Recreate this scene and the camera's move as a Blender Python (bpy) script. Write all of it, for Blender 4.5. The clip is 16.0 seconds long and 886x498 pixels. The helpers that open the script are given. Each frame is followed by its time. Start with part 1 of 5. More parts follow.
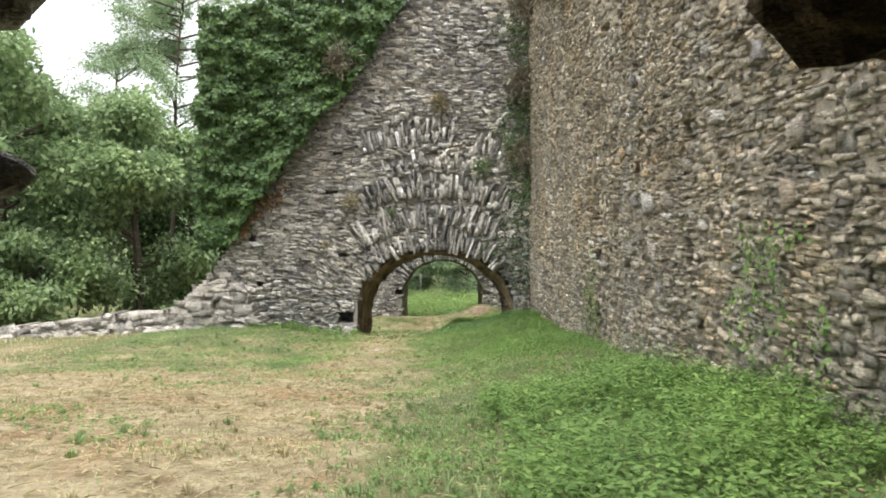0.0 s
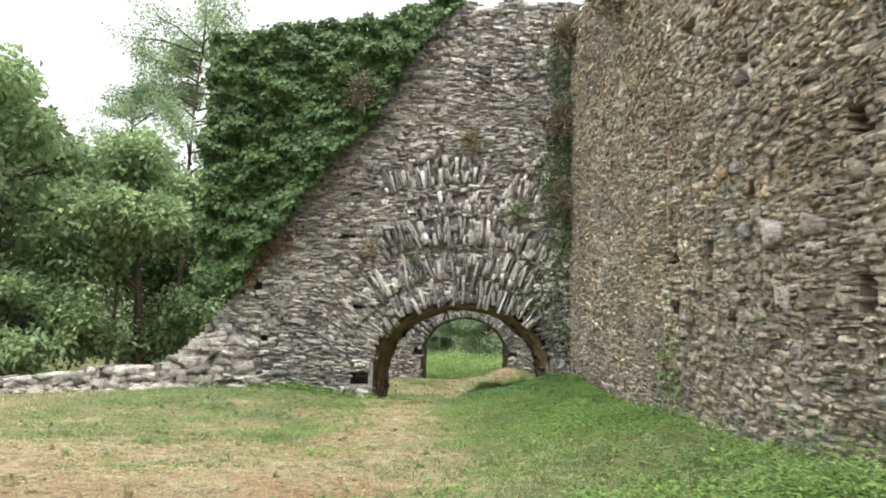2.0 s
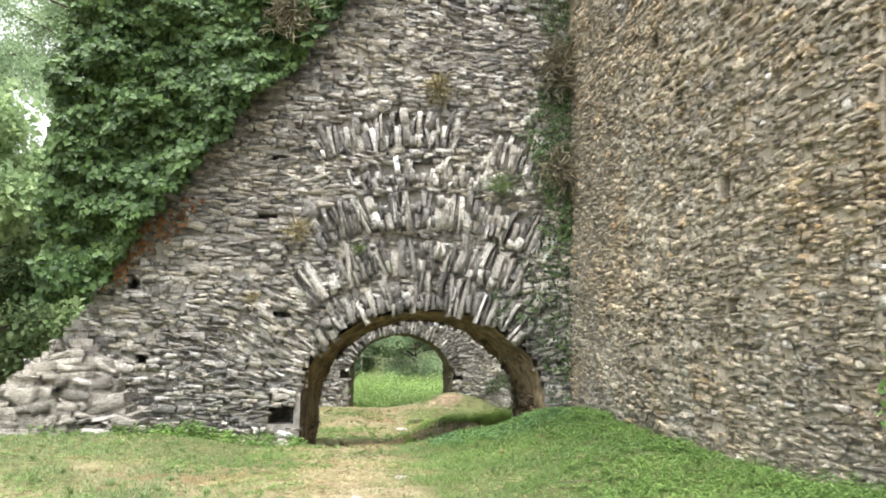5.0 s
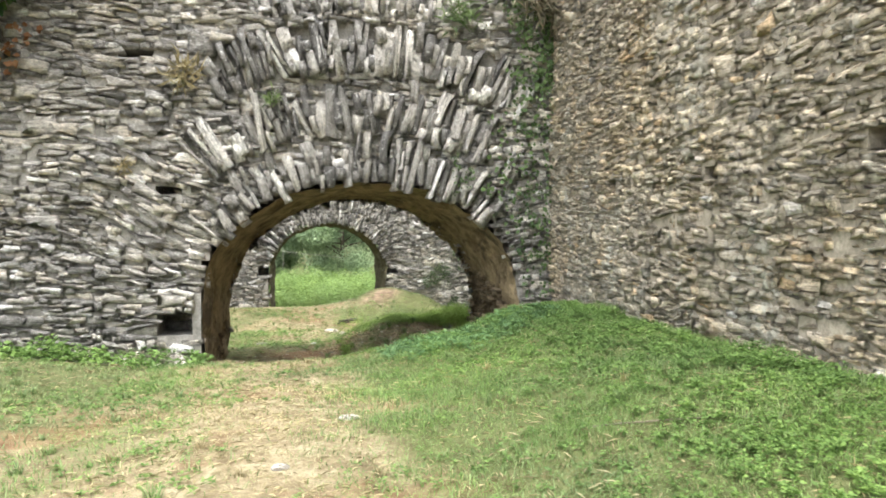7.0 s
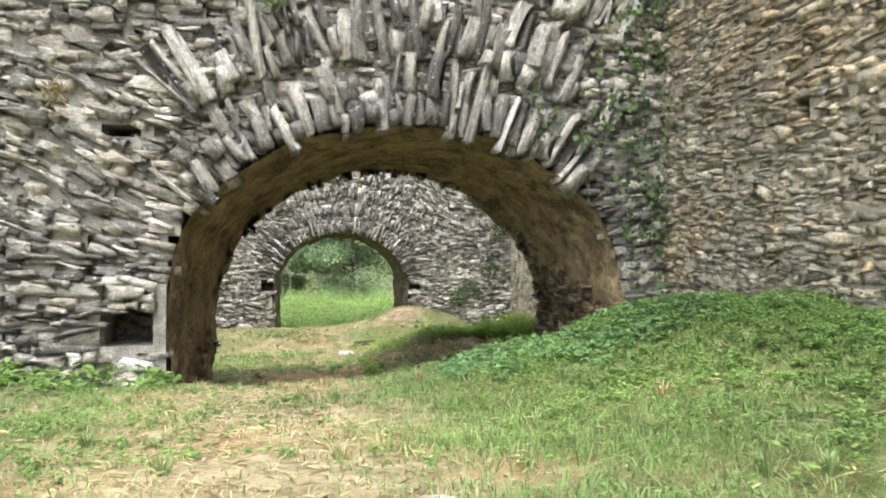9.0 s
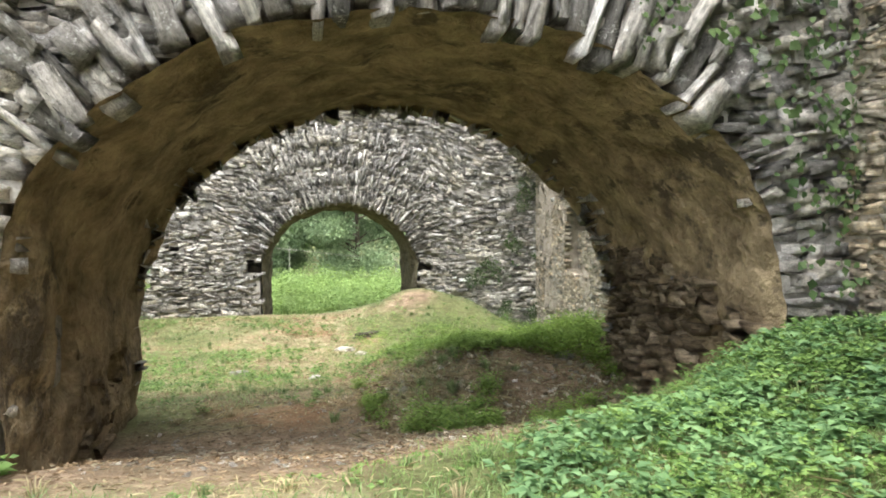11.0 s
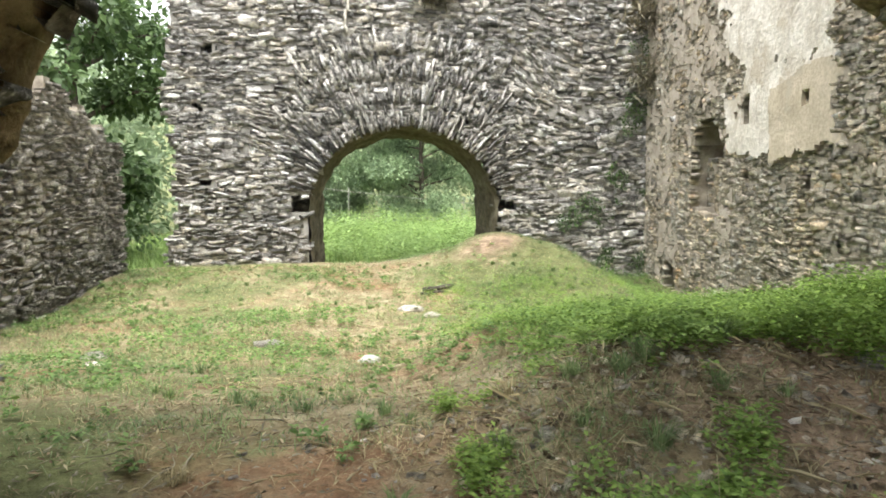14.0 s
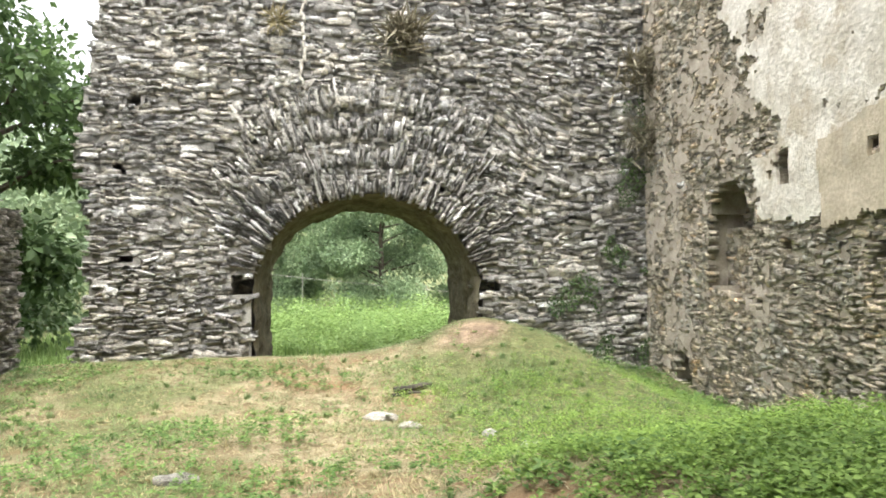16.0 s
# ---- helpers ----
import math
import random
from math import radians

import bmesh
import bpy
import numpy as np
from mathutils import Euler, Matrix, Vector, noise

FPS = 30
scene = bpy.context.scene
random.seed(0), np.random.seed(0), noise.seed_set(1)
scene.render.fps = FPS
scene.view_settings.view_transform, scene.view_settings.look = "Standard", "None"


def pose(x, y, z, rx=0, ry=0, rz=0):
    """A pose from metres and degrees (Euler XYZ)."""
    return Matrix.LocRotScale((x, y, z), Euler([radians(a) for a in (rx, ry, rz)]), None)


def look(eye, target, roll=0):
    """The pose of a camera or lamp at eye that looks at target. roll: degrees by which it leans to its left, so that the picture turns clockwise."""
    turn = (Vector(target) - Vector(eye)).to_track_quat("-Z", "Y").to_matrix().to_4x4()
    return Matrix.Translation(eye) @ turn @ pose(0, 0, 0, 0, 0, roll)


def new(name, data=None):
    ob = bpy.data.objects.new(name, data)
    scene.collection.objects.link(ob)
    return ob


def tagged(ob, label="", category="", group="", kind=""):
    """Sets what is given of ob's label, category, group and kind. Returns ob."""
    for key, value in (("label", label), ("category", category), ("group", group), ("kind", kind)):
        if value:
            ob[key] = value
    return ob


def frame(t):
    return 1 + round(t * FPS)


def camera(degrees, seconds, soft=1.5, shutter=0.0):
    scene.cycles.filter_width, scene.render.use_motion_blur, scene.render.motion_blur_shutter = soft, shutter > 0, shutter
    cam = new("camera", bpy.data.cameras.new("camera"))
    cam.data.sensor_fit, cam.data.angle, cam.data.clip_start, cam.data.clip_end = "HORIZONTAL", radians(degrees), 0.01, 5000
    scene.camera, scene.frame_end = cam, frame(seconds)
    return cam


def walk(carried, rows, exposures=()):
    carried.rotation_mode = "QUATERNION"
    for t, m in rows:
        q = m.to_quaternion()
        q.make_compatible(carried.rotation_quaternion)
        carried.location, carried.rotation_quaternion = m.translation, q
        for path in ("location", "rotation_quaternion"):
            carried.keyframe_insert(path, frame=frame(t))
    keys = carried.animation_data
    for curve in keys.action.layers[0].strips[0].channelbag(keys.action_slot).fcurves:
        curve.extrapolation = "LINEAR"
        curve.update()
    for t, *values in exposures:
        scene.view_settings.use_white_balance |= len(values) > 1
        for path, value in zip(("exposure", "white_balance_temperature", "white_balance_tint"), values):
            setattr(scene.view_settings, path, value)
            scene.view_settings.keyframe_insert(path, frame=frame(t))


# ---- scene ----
cam = camera(64.3, 16.0, soft=1.75)
METRES, EYE, TILT, LEAN, TURN = 20.0, 1.0, 0.0, 0.0, 0.0
ROWS = [
    (0.0, 0.0, 0.0, 0.0, 0.0, 0.0, -0.0),
    (0.5, -0.0018, 0.0264, -0.0039, 2.05, 0.97, -0.3),
    (1.0, -0.0019, 0.0513, -0.0064, 6.03, 2.87, -0.02),
    (1.5, -0.0063, 0.077, -0.0111, 5.48, 4.04, -0.94),
    (2.0, -0.0134, 0.1018, -0.0094, 1.33, 4.98, -1.28),
    (2.5, -0.0216, 0.1292, -0.0063, -0.99, 5.0, -1.31),
    (3.0, -0.0317, 0.1551, -0.0077, -5.78, 5.73, -2.67),
    (5.5, -0.0572, 0.361, -0.022, -6.28, 6.73, -0.53),
    (6.0, -0.0563, 0.3952, -0.0243, -8.71, 4.32, -0.29),
    (6.5, -0.0539, 0.4315, -0.0271, -10.24, -0.51, -0.11),
    (7.0, -0.0566, 0.4603, -0.0307, -12.18, -1.64, 0.04),
    (7.5, -0.058, 0.4925, -0.0377, -10.18, -0.8, -0.62),
    (8.0, -0.0598, 0.5271, -0.0469, -11.48, -1.37, -0.44),
    (8.5, -0.0577, 0.56, -0.0531, -11.85, -0.13, -0.03),
    (9.0, -0.057, 0.601, -0.0603, -11.58, 0.93, 0.06),
    (11.5, -0.0379, 0.7556, -0.0574, -10.64, -3.25, 0.49),
    (12.0, -0.0372, 0.7805, -0.0586, -9.18, -6.76, 0.12),
    (12.5, -0.0356, 0.8047, -0.0601, -6.95, -7.47, 0.35),
    (13.0, -0.0349, 0.8312, -0.0629, -3.59, -6.57, 0.19),
    (13.5, -0.0348, 0.8546, -0.0675, -4.08, -6.91, 0.27),
    (14.0, -0.0345, 0.8801, -0.0729, -6.03, -5.46, 0.38),
    (14.5, -0.0337, 0.9045, -0.0806, -8.77, -6.13, 0.48),
    (15.0, -0.0344, 0.9325, -0.0856, -9.5, -4.1, 0.45),
    (15.5, -0.0337, 0.9586, -0.0865, -9.45, -2.39, -0.14),
    (16.0, -0.0362, 0.9837, -0.0841, -9.64, 1.89, 0.47),
]
walk(cam, [(t, pose(0, 0, EYE, TILT, LEAN, TURN) @ pose(METRES * x, METRES * y, METRES * z, 90 + pitch, roll, yaw)) for t, x, y, z, yaw, pitch, roll in ROWS], [(0.0, 1.5), (1.5, 1.48), (3.0, 1.74), (6.0, 2.04), (9.2, 2.04), (11.5, 2.2), (13.5, 2.25), (16.0, 2.2)])
# ---------------- world and light: a bright overcast day ----------------
world = bpy.data.worlds.new("overcast_sky")
scene.world = world
world.use_nodes = True
wn, wl = world.node_tree.nodes, world.node_tree.links
sky = wn.new("ShaderNodeTexSky")
sky.sky_type, sky.sun_disc = "NISHITA", False
sky.sun_elevation, sky.sun_rotation = radians(75), radians(198)
sky.dust_density, sky.air_density = 4.0, 1.0
grey = wn.new("ShaderNodeHueSaturation")
grey.inputs["Saturation"].default_value = 0.12
wl.new(sky.outputs[0], grey.inputs["Color"])
wl.new(grey.outputs[0], wn["Background"].inputs[0])
wn["Background"].inputs[1].default_value = 0.15
sun = new("sun", bpy.data.lights.new("sun", "SUN"))
sun.data.energy, sun.data.angle, sun.data.color = 1.15, radians(60), (1.0, 0.97, 0.92)
sun.matrix_world = look((-2.5, -7.5, 30), (0, 0, 0))


# ---------------- materials ----------------
def node_material(name, rough=0.9):
    m = bpy.data.materials.new(name)
    m.use_nodes = True
    n, l = m.node_tree.nodes, m.node_tree.links
    b = n["Principled BSDF"]
    b.inputs["Roughness"].default_value = rough
    b.inputs["Specular IOR Level"].default_value = 0.25
    return m, n, l, b


def ramp_of(n, stops):
    r = n.new("ShaderNodeValToRGB")
    e = r.color_ramp.elements
    while len(e) < len(stops):
        e.new(0.5)
    for el, (at, c) in zip(e, stops):
        el.position, el.color = at, (*c, 1)
    return r


def noise_of(n, l, coord, scale, detail=4.0, rough=0.6, stretch=(1, 1, 1)):
    t = n.new("ShaderNodeTexNoise")
    t.inputs["Scale"].default_value, t.inputs["Detail"].default_value, t.inputs["Roughness"].default_value = scale, detail, rough
    if stretch != (1, 1, 1):
        mp = n.new("ShaderNodeMapping")
        mp.inputs["Scale"].default_value = stretch
        l.new(coord, mp.inputs[0])
        coord = mp.outputs[0]
    l.new(coord, t.inputs["Vector"])
    return t


def mix_of(n, l, fac, a, b, mode="MIX"):
    m = n.new("ShaderNodeMix")
    m.data_type, m.blend_type = "RGBA", mode
    for value, socket in ((fac, m.inputs[0]), (a, m.inputs[6]), (b, m.inputs[7])):
        if isinstance(value, (int, float)):
            socket.default_value = value
        elif isinstance(value, tuple):
            socket.default_value = (*value, 1)
        else:
            l.new(value, socket)
    return m.outputs[2]


def range_of(n, l, value, lo, hi):
    m = n.new("ShaderNodeMapRange")
    m.inputs[1].default_value, m.inputs[2].default_value = lo, hi
    l.new(value, m.inputs[0])
    return m.outputs[0]


def bump_of(n, l, b, height, strength, distance):
    u = n.new("ShaderNodeBump")
    u.inputs["Strength"].default_value, u.inputs["Distance"].default_value = strength, distance
    l.new(height, u.inputs["Height"])
    l.new(u.outputs[0], b.inputs["Normal"])


def each_random(n, l):
    """A random number for each stone, whether it is an object or an island of a larger mesh."""
    o, g, a, f = n.new("ShaderNodeObjectInfo"), n.new("ShaderNodeNewGeometry"), n.new("ShaderNodeMath"), n.new("ShaderNodeMath")
    f.operation = "FRACT"
    l.new(o.outputs["Random"], a.inputs[0])
    l.new(g.outputs["Random Per Island"], a.inputs[1])
    l.new(a.outputs[0], f.inputs[0])
    return f.outputs[0], g.outputs["Position"]


def stone_material(name, stops, lichen, lichen_amount, bands=(4, 4, 26), own_axes=False, lime=None):
    m, n, l, b = node_material(name, 0.88)
    rnd, pos = each_random(n, l)
    tone = ramp_of(n, stops)
    tone.color_ramp.interpolation = "LINEAR"
    l.new(rnd, tone.inputs[0])
    at = pos
    if own_axes:
        coord, shift = n.new("ShaderNodeTexCoord"), n.new("ShaderNodeVectorMath")
        shift.operation = "MULTIPLY_ADD"
        shift.inputs[1].default_value = (1, 1, 1)
        scaled = n.new("ShaderNodeMath")
        scaled.operation = "MULTIPLY"
        scaled.inputs[1].default_value = 37.0
        l.new(rnd, scaled.inputs[0])
        l.new(coord.outputs["Object"], shift.inputs[0])
        l.new(scaled.outputs[0], shift.inputs[2])
        at = shift.outputs[0]
    layers = noise_of(n, l, at, 2.2, 5, 0.65, bands)
    grain = noise_of(n, l, pos, 21, 6, 0.75)
    patch = noise_of(n, l, pos, 0.7, 5, 0.65)
    c = mix_of(n, l, 0.65, tone.outputs[0], ramp_of_noise(n, l, layers, ((0.32, (0.3,) * 3), (0.5, (0.95,) * 3), (0.68, (1.5,) * 3))), "MULTIPLY")
    c = mix_of(n, l, 0.5, c, ramp_of_noise(n, l, grain, ((0.33, (0.4,) * 3), (0.5, (0.92,) * 3), (0.66, (1.5,) * 3))), "MULTIPLY")
    c = mix_of(n, l, 0.55, c, ramp_of_noise(n, l, patch, ((0.34, (0.66, 0.65, 0.65)), (0.5, (0.98, 0.96, 0.93)), (0.66, (1.35, 1.3, 1.2)))), "MULTIPLY")
    seam = noise_of(n, l, at, 6.0, 4, 0.6, bands)
    off = n.new("ShaderNodeMath")
    off.operation = "SUBTRACT"
    off.inputs[1].default_value = 0.5
    l.new(seam.outputs[0], off.inputs[0])
    width = n.new("ShaderNodeMath")
    width.operation = "ABSOLUTE"
    l.new(off.outputs[0], width.inputs[0])
    crack = ramp_of(n, ((0.0, (0.3,) * 3), (0.012, (0.85,) * 3), (0.024, (1.08,) * 3)))
    l.new(width.outputs[0], crack.inputs[0])
    c = mix_of(n, l, 0.8, c, crack.outputs[0], "MULTIPLY")
    spots = noise_of(n, l, pos, 17, 6, 0.78)
    mask = range_of(n, l, spots.outputs[0], 0.66 - lichen_amount, 0.74 - lichen_amount)
    c = mix_of(n, l, mask, c, lichen)
    if lime:
        ochre = noise_of(n, l, pos, 1.1, 4, 0.65)
        c = mix_of(n, l, range_of(n, l, ochre.outputs[0], 0.5, 0.66), c, mix_of(n, l, 0.6, c, (1.12, 0.98, 0.78), "MULTIPLY"))
        runs = noise_of(n, l, pos, 1.5, 6, 0.72, (1, 1, 0.28))
        film = noise_of(n, l, pos, 9.0, 5, 0.75)
        both = n.new("ShaderNodeMath")
        both.operation = "MULTIPLY"
        l.new(range_of(n, l, runs.outputs[0], 0.49, 0.60), both.inputs[0])
        l.new(range_of(n, l, film.outputs[0], 0.42, 0.6), both.inputs[1])
        c = mix_of(n, l, both.outputs[0], c, lime)
    l.new(c, b.inputs["Base Color"])
    relief = n.new("ShaderNodeMath")
    relief.operation = "MULTIPLY_ADD"
    relief.inputs[1].default_value = 0.6
    l.new(crack.outputs[0], relief.inputs[0])
    l.new(grain.outputs[0], relief.inputs[2])
    bump_of(n, l, b, relief.outputs[0], 1.0, 0.038)
    return m


def ramp_of_noise(n, l, tex, stops):
    r = ramp_of(n, stops)
    l.new(tex.outputs[0], r.inputs[0])
    return r.outputs[0]


SLATE = stone_material("weathered_slate", ((0.0, (0.205, 0.202, 0.194)), (0.25, (0.362, 0.352, 0.335)), (0.55, (0.540, 0.521, 0.484)), (0.74, (0.632, 0.589, 0.513)), (0.88, (0.778, 0.756, 0.713)), (1.0, (0.830, 0.830, 0.830))), (0.778, 0.778, 0.756), 0.085, (4, 4, 17))
TAN = stone_material("tan_schist", ((0.0, (0.249, 0.234, 0.204)), (0.3, (0.408, 0.372, 0.303)), (0.6, (0.569, 0.514, 0.413)), (0.92, (0.730, 0.657, 0.526)), (0.965, (0.657, 0.511, 0.335)), (1.0, (0.800, 0.800, 0.800))), (0.638, 0.616, 0.570), 0.0, lime=(0.57, 0.56, 0.49))
SLAB = stone_material("slate_on_edge", ((0.0, (0.15, 0.148, 0.145)), (0.3, (0.28, 0.272, 0.26)), (0.6, (0.45, 0.435, 0.405)), (0.82, (0.62, 0.60, 0.56)), (1.0, (0.80, 0.80, 0.79))), (0.72, 0.72, 0.70), 0.095, (1.0, 2.2, 1.5), True)
BROWN = stone_material("earthy_brown_rubble", ((0.0, (0.15, 0.115, 0.07)), (0.5, (0.27, 0.21, 0.135)), (1.0, (0.42, 0.345, 0.24))), (0.40, 0.34, 0.25), 0.05)
PALE = stone_material("pale_rubble", ((0.0, (0.264, 0.252, 0.228)), (0.5, (0.444, 0.420, 0.372)), (1.0, (0.660, 0.624, 0.576))), (0.66, 0.64, 0.6), 0.05)


def plain_rough(name, low, high, scale, bump=0.6, dist=0.02, rough=0.95, fine=40, stain=None):
    m, n, l, b = node_material(name, rough)
    g = n.new("ShaderNodeNewGeometry")
    big = noise_of(n, l, g.outputs["Position"], scale, 6, 0.65)
    small = noise_of(n, l, g.outputs["Position"], fine, 4, 0.6)
    c = ramp_of_noise(n, l, big, ((0.32, low), (0.68, high)))
    c = mix_of(n, l, 0.5, c, ramp_of_noise(n, l, small, ((0.3, (0.6,) * 3), (0.7, (1.3,) * 3))), "MULTIPLY")
    if stain:
        s = noise_of(n, l, g.outputs["Position"], scale * 0.6, 5, 0.7)
        c = mix_of(n, l, range_of(n, l, s.outputs[0], 0.55, 0.62), c, stain)
    l.new(c, b.inputs["Base Color"])
    bump_of(n, l, b, big.outputs[0] if fine > 100 else small.outputs[0], bump, dist)
    return m


MORTAR = plain_rough("old_lime_mortar", (0.19, 0.17, 0.135), (0.42, 0.38, 0.31), 5.0)
LIME = plain_rough("pale_lime_mortar", (0.22, 0.19, 0.15), (0.50, 0.455, 0.38), 4.0)
MORTAR_GREY = plain_rough("grey_joint_earth", (0.15, 0.143, 0.13), (0.40, 0.385, 0.35), 5.0)
RENDER_COAT = plain_rough("stained_vault_plaster", (0.09, 0.066, 0.037), (0.385, 0.305, 0.19), 3.4, 1.0, 0.06, stain=(0.085, 0.068, 0.045), fine=12)
WHITE_PLASTER = plain_rough("flaking_white_plaster", (0.46, 0.42, 0.35), (0.76, 0.73, 0.67), 3.2, 0.8, 0.03, stain=(0.47, 0.42, 0.34), fine=16)
BEIGE_PLASTER = plain_rough("beige_plaster", (0.40, 0.345, 0.26), (0.57, 0.505, 0.40), 2.6, 0.5, 0.015, stain=(0.42, 0.375, 0.30), fine=24)


def leaf_material(name, dark, light, rough=0.55, through_light=0.35):
    m, n, l, b = node_material(name, rough)
    rnd, pos = each_random(n, l)
    r = ramp_of(n, ((0.0, dark), (1.0, light)))
    l.new(rnd, r.inputs[0])
    patch = noise_of(n, l, pos, 0.9, 3, 0.6)
    c = mix_of(n, l, 0.6, r.outputs[0], ramp_of_noise(n, l, patch, ((0.3, (0.55, 0.6, 0.6)), (0.7, (1.3, 1.25, 1.05)))), "MULTIPLY")
    l.new(c, b.inputs["Base Color"])
    t = n.new("ShaderNodeBsdfTranslucent")
    l.new(c, t.inputs[0])
    s = n.new("ShaderNodeMixShader")
    s.inputs[0].default_value = through_light
    l.new(b.outputs[0], s.inputs[1])
    l.new(t.outputs[0], s.inputs[2])
    l.new(s.outputs[0], n["Material Output"].inputs[0])
    return m


IVY = leaf_material("ivy_leaves", (0.028, 0.062, 0.022), (0.115, 0.195, 0.064), 0.45, 0.25)
TREE_LEAF = leaf_material("tree_leaves", (0.175, 0.26, 0.13), (0.385, 0.50, 0.275), 0.55, 0.45)
DARK_LEAF = leaf_material("dark_tree_leaves", (0.05, 0.09, 0.035), (0.13, 0.2, 0.08))
WILLOW_LEAF = leaf_material("grey_green_leaves", (0.20, 0.29, 0.17), (0.36, 0.46, 0.29), 0.6, 0.4)
# paler than near foliage: the haze of distance is put into the colour
HAZED_LEAF = leaf_material("hazed_distant_leaves", (0.19, 0.26, 0.16), (0.33, 0.41, 0.26))
WEED = leaf_material("weed_leaves", (0.085, 0.16, 0.045), (0.225, 0.35, 0.11))
FRESH_WEED = leaf_material("fresh_weed_leaves", (0.12, 0.21, 0.045), (0.32, 0.46, 0.12))
NETTLE = leaf_material("blue_green_nettle_leaves", (0.09, 0.18, 0.08), (0.21, 0.345, 0.165))
GRASS = leaf_material("green_grass_blades", (0.11, 0.17, 0.068), (0.27, 0.36, 0.165))
HAY = leaf_material("dry_grass_blades", (0.22, 0.19, 0.11), (0.52, 0.45, 0.29), 0.7)
BRACKEN = leaf_material("bracken_fronds", (0.15, 0.245, 0.075), (0.31, 0.43, 0.16), 0.55, 0.4)
DEAD = leaf_material("withered_stems", (0.15, 0.135, 0.10), (0.34, 0.31, 0.24), 0.8, 0.1)
BARK = plain_rough("bark", (0.05, 0.04, 0.03), (0.13, 0.11, 0.085), 6, fine=30)
LIMEWASH = plain_rough("whitish_stone", (0.27, 0.26, 0.235), (0.47, 0.46, 0.42), 5)
CHAR = plain_rough("dark_rotten_wood", (0.035, 0.03, 0.026), (0.11, 0.095, 0.08), 5)


def ground_material():
    m, n, l, b = node_material("grassy_ground", 0.95)
    g = n.new("ShaderNodeNewGeometry")
    pos = g.outputs["Position"]
    col = n.new("ShaderNodeVertexColor")
    col.layer_name = "cover"
    sep = n.new("ShaderNodeSeparateColor")
    l.new(col.outputs[0], sep.inputs[0])
    big, mid, fine = noise_of(n, l, pos, 0.8, 5, 0.65), noise_of(n, l, pos, 5, 5, 0.7), noise_of(n, l, pos, 45, 4, 0.7)
    dry = ramp_of_noise(n, l, mid, ((0.3, (0.15, 0.115, 0.065)), (0.5, (0.28, 0.23, 0.14)), (0.7, (0.43, 0.375, 0.25))))
    lush = ramp_of_noise(n, l, mid, ((0.3, (0.06, 0.07, 0.025)), (0.7, (0.185, 0.2, 0.085))))
    soil = ramp_of_noise(n, l, mid, ((0.3, (0.105, 0.074, 0.05)), (0.5, (0.225, 0.163, 0.11)), (0.7, (0.39, 0.305, 0.215))))

    def patchy(channel):
        add = n.new("ShaderNodeMath")
        add.operation = "ADD"
        l.new(channel, add.inputs[0])
        l.new(big.outputs[0], add.inputs[1])
        add2 = n.new("ShaderNodeMath")
        add2.operation = "MULTIPLY_ADD"
        l.new(mid.outputs[0], add2.inputs[0])
        add2.inputs[1].default_value = 0.5
        l.new(add.outputs[0], add2.inputs[2])
        return range_of(n, l, add2.outputs[0], 1.12, 1.42)

    rust = noise_of(n, l, pos, 0.55, 5, 0.7)
    dry = mix_of(n, l, range_of(n, l, rust.outputs[0], 0.5, 0.62), dry, ramp_of_noise(n, l, mid, ((0.3, (0.14, 0.075, 0.038)), (0.7, (0.36, 0.235, 0.135)))))
    c = mix_of(n, l, patchy(sep.outputs[0]), dry, lush)
    c = mix_of(n, l, patchy(sep.outputs[1]), c, soil)
    c = mix_of(n, l, 0.6, c, ramp_of_noise(n, l, fine, ((0.3, (0.5,) * 3), (0.7, (1.35,) * 3))), "MULTIPLY")
    l.new(c, b.inputs["Base Color"])
    bump_of(n, l, b, fine.outputs[0], 0.9, 0.03)
    return m


GROUND = ground_material()


# ---------------- small builders ----------------
def mesh_of(name, verts, faces, material, smooth=False):
    me = bpy.data.meshes.new(name)
    me.from_pydata([tuple(v) for v in verts], [], [tuple(f) for f in faces])
    me.materials.append(material)
    if smooth:
        me.polygons.foreach_set("use_smooth", [True] * len(me.polygons))
    me.update()
    return me


def mesh_of_arrays(name, verts, faces, material, smooth=False):
    """A mesh from numpy arrays in which every face has the same number of corners."""
    verts, faces = np.asarray(verts, dtype=np.float32), np.asarray(faces, dtype=np.int32)
    me = bpy.data.meshes.new(name)
    k = faces.shape[1]
    me.vertices.add(len(verts))
    me.vertices.foreach_set("co", verts.ravel())
    me.loops.add(faces.size)
    me.loops.foreach_set("vertex_index", faces.ravel())
    me.polygons.add(len(faces))
    me.polygons.foreach_set("loop_start", np.arange(0, faces.size, k, dtype=np.int32))
    me.materials.append(material)
    me.update(calc_edges=True)
    if smooth:
        me.polygons.foreach_set("use_smooth", [True] * len(faces))
    return me


def child(ob, parent):
    ob.parent = parent
    return ob


def fbm(x, y, seed=0.0):
    """Cheap smooth noise for arrays, about -1 to 1."""
    s = np.zeros_like(np.asarray(x, dtype=float))
    a = 0.5
    for i in range(4):
        p = 1.7 * i + seed
        s = s + a * np.sin(x * 1.31 * 1.9 ** i + 2.1 * np.sin(y * 0.83 * 1.9 ** i + p) + p * 3.1) * np.cos(y * 1.17 * 1.9 ** i + 1.7 * np.sin(x * 0.71 * 1.9 ** i - p) + p)
        a *= 0.55
    return s


def ease(v, lo, hi):
    q = np.clip((v - lo) / (hi - lo), 0, 1)
    return q * q * (3 - 2 * q)


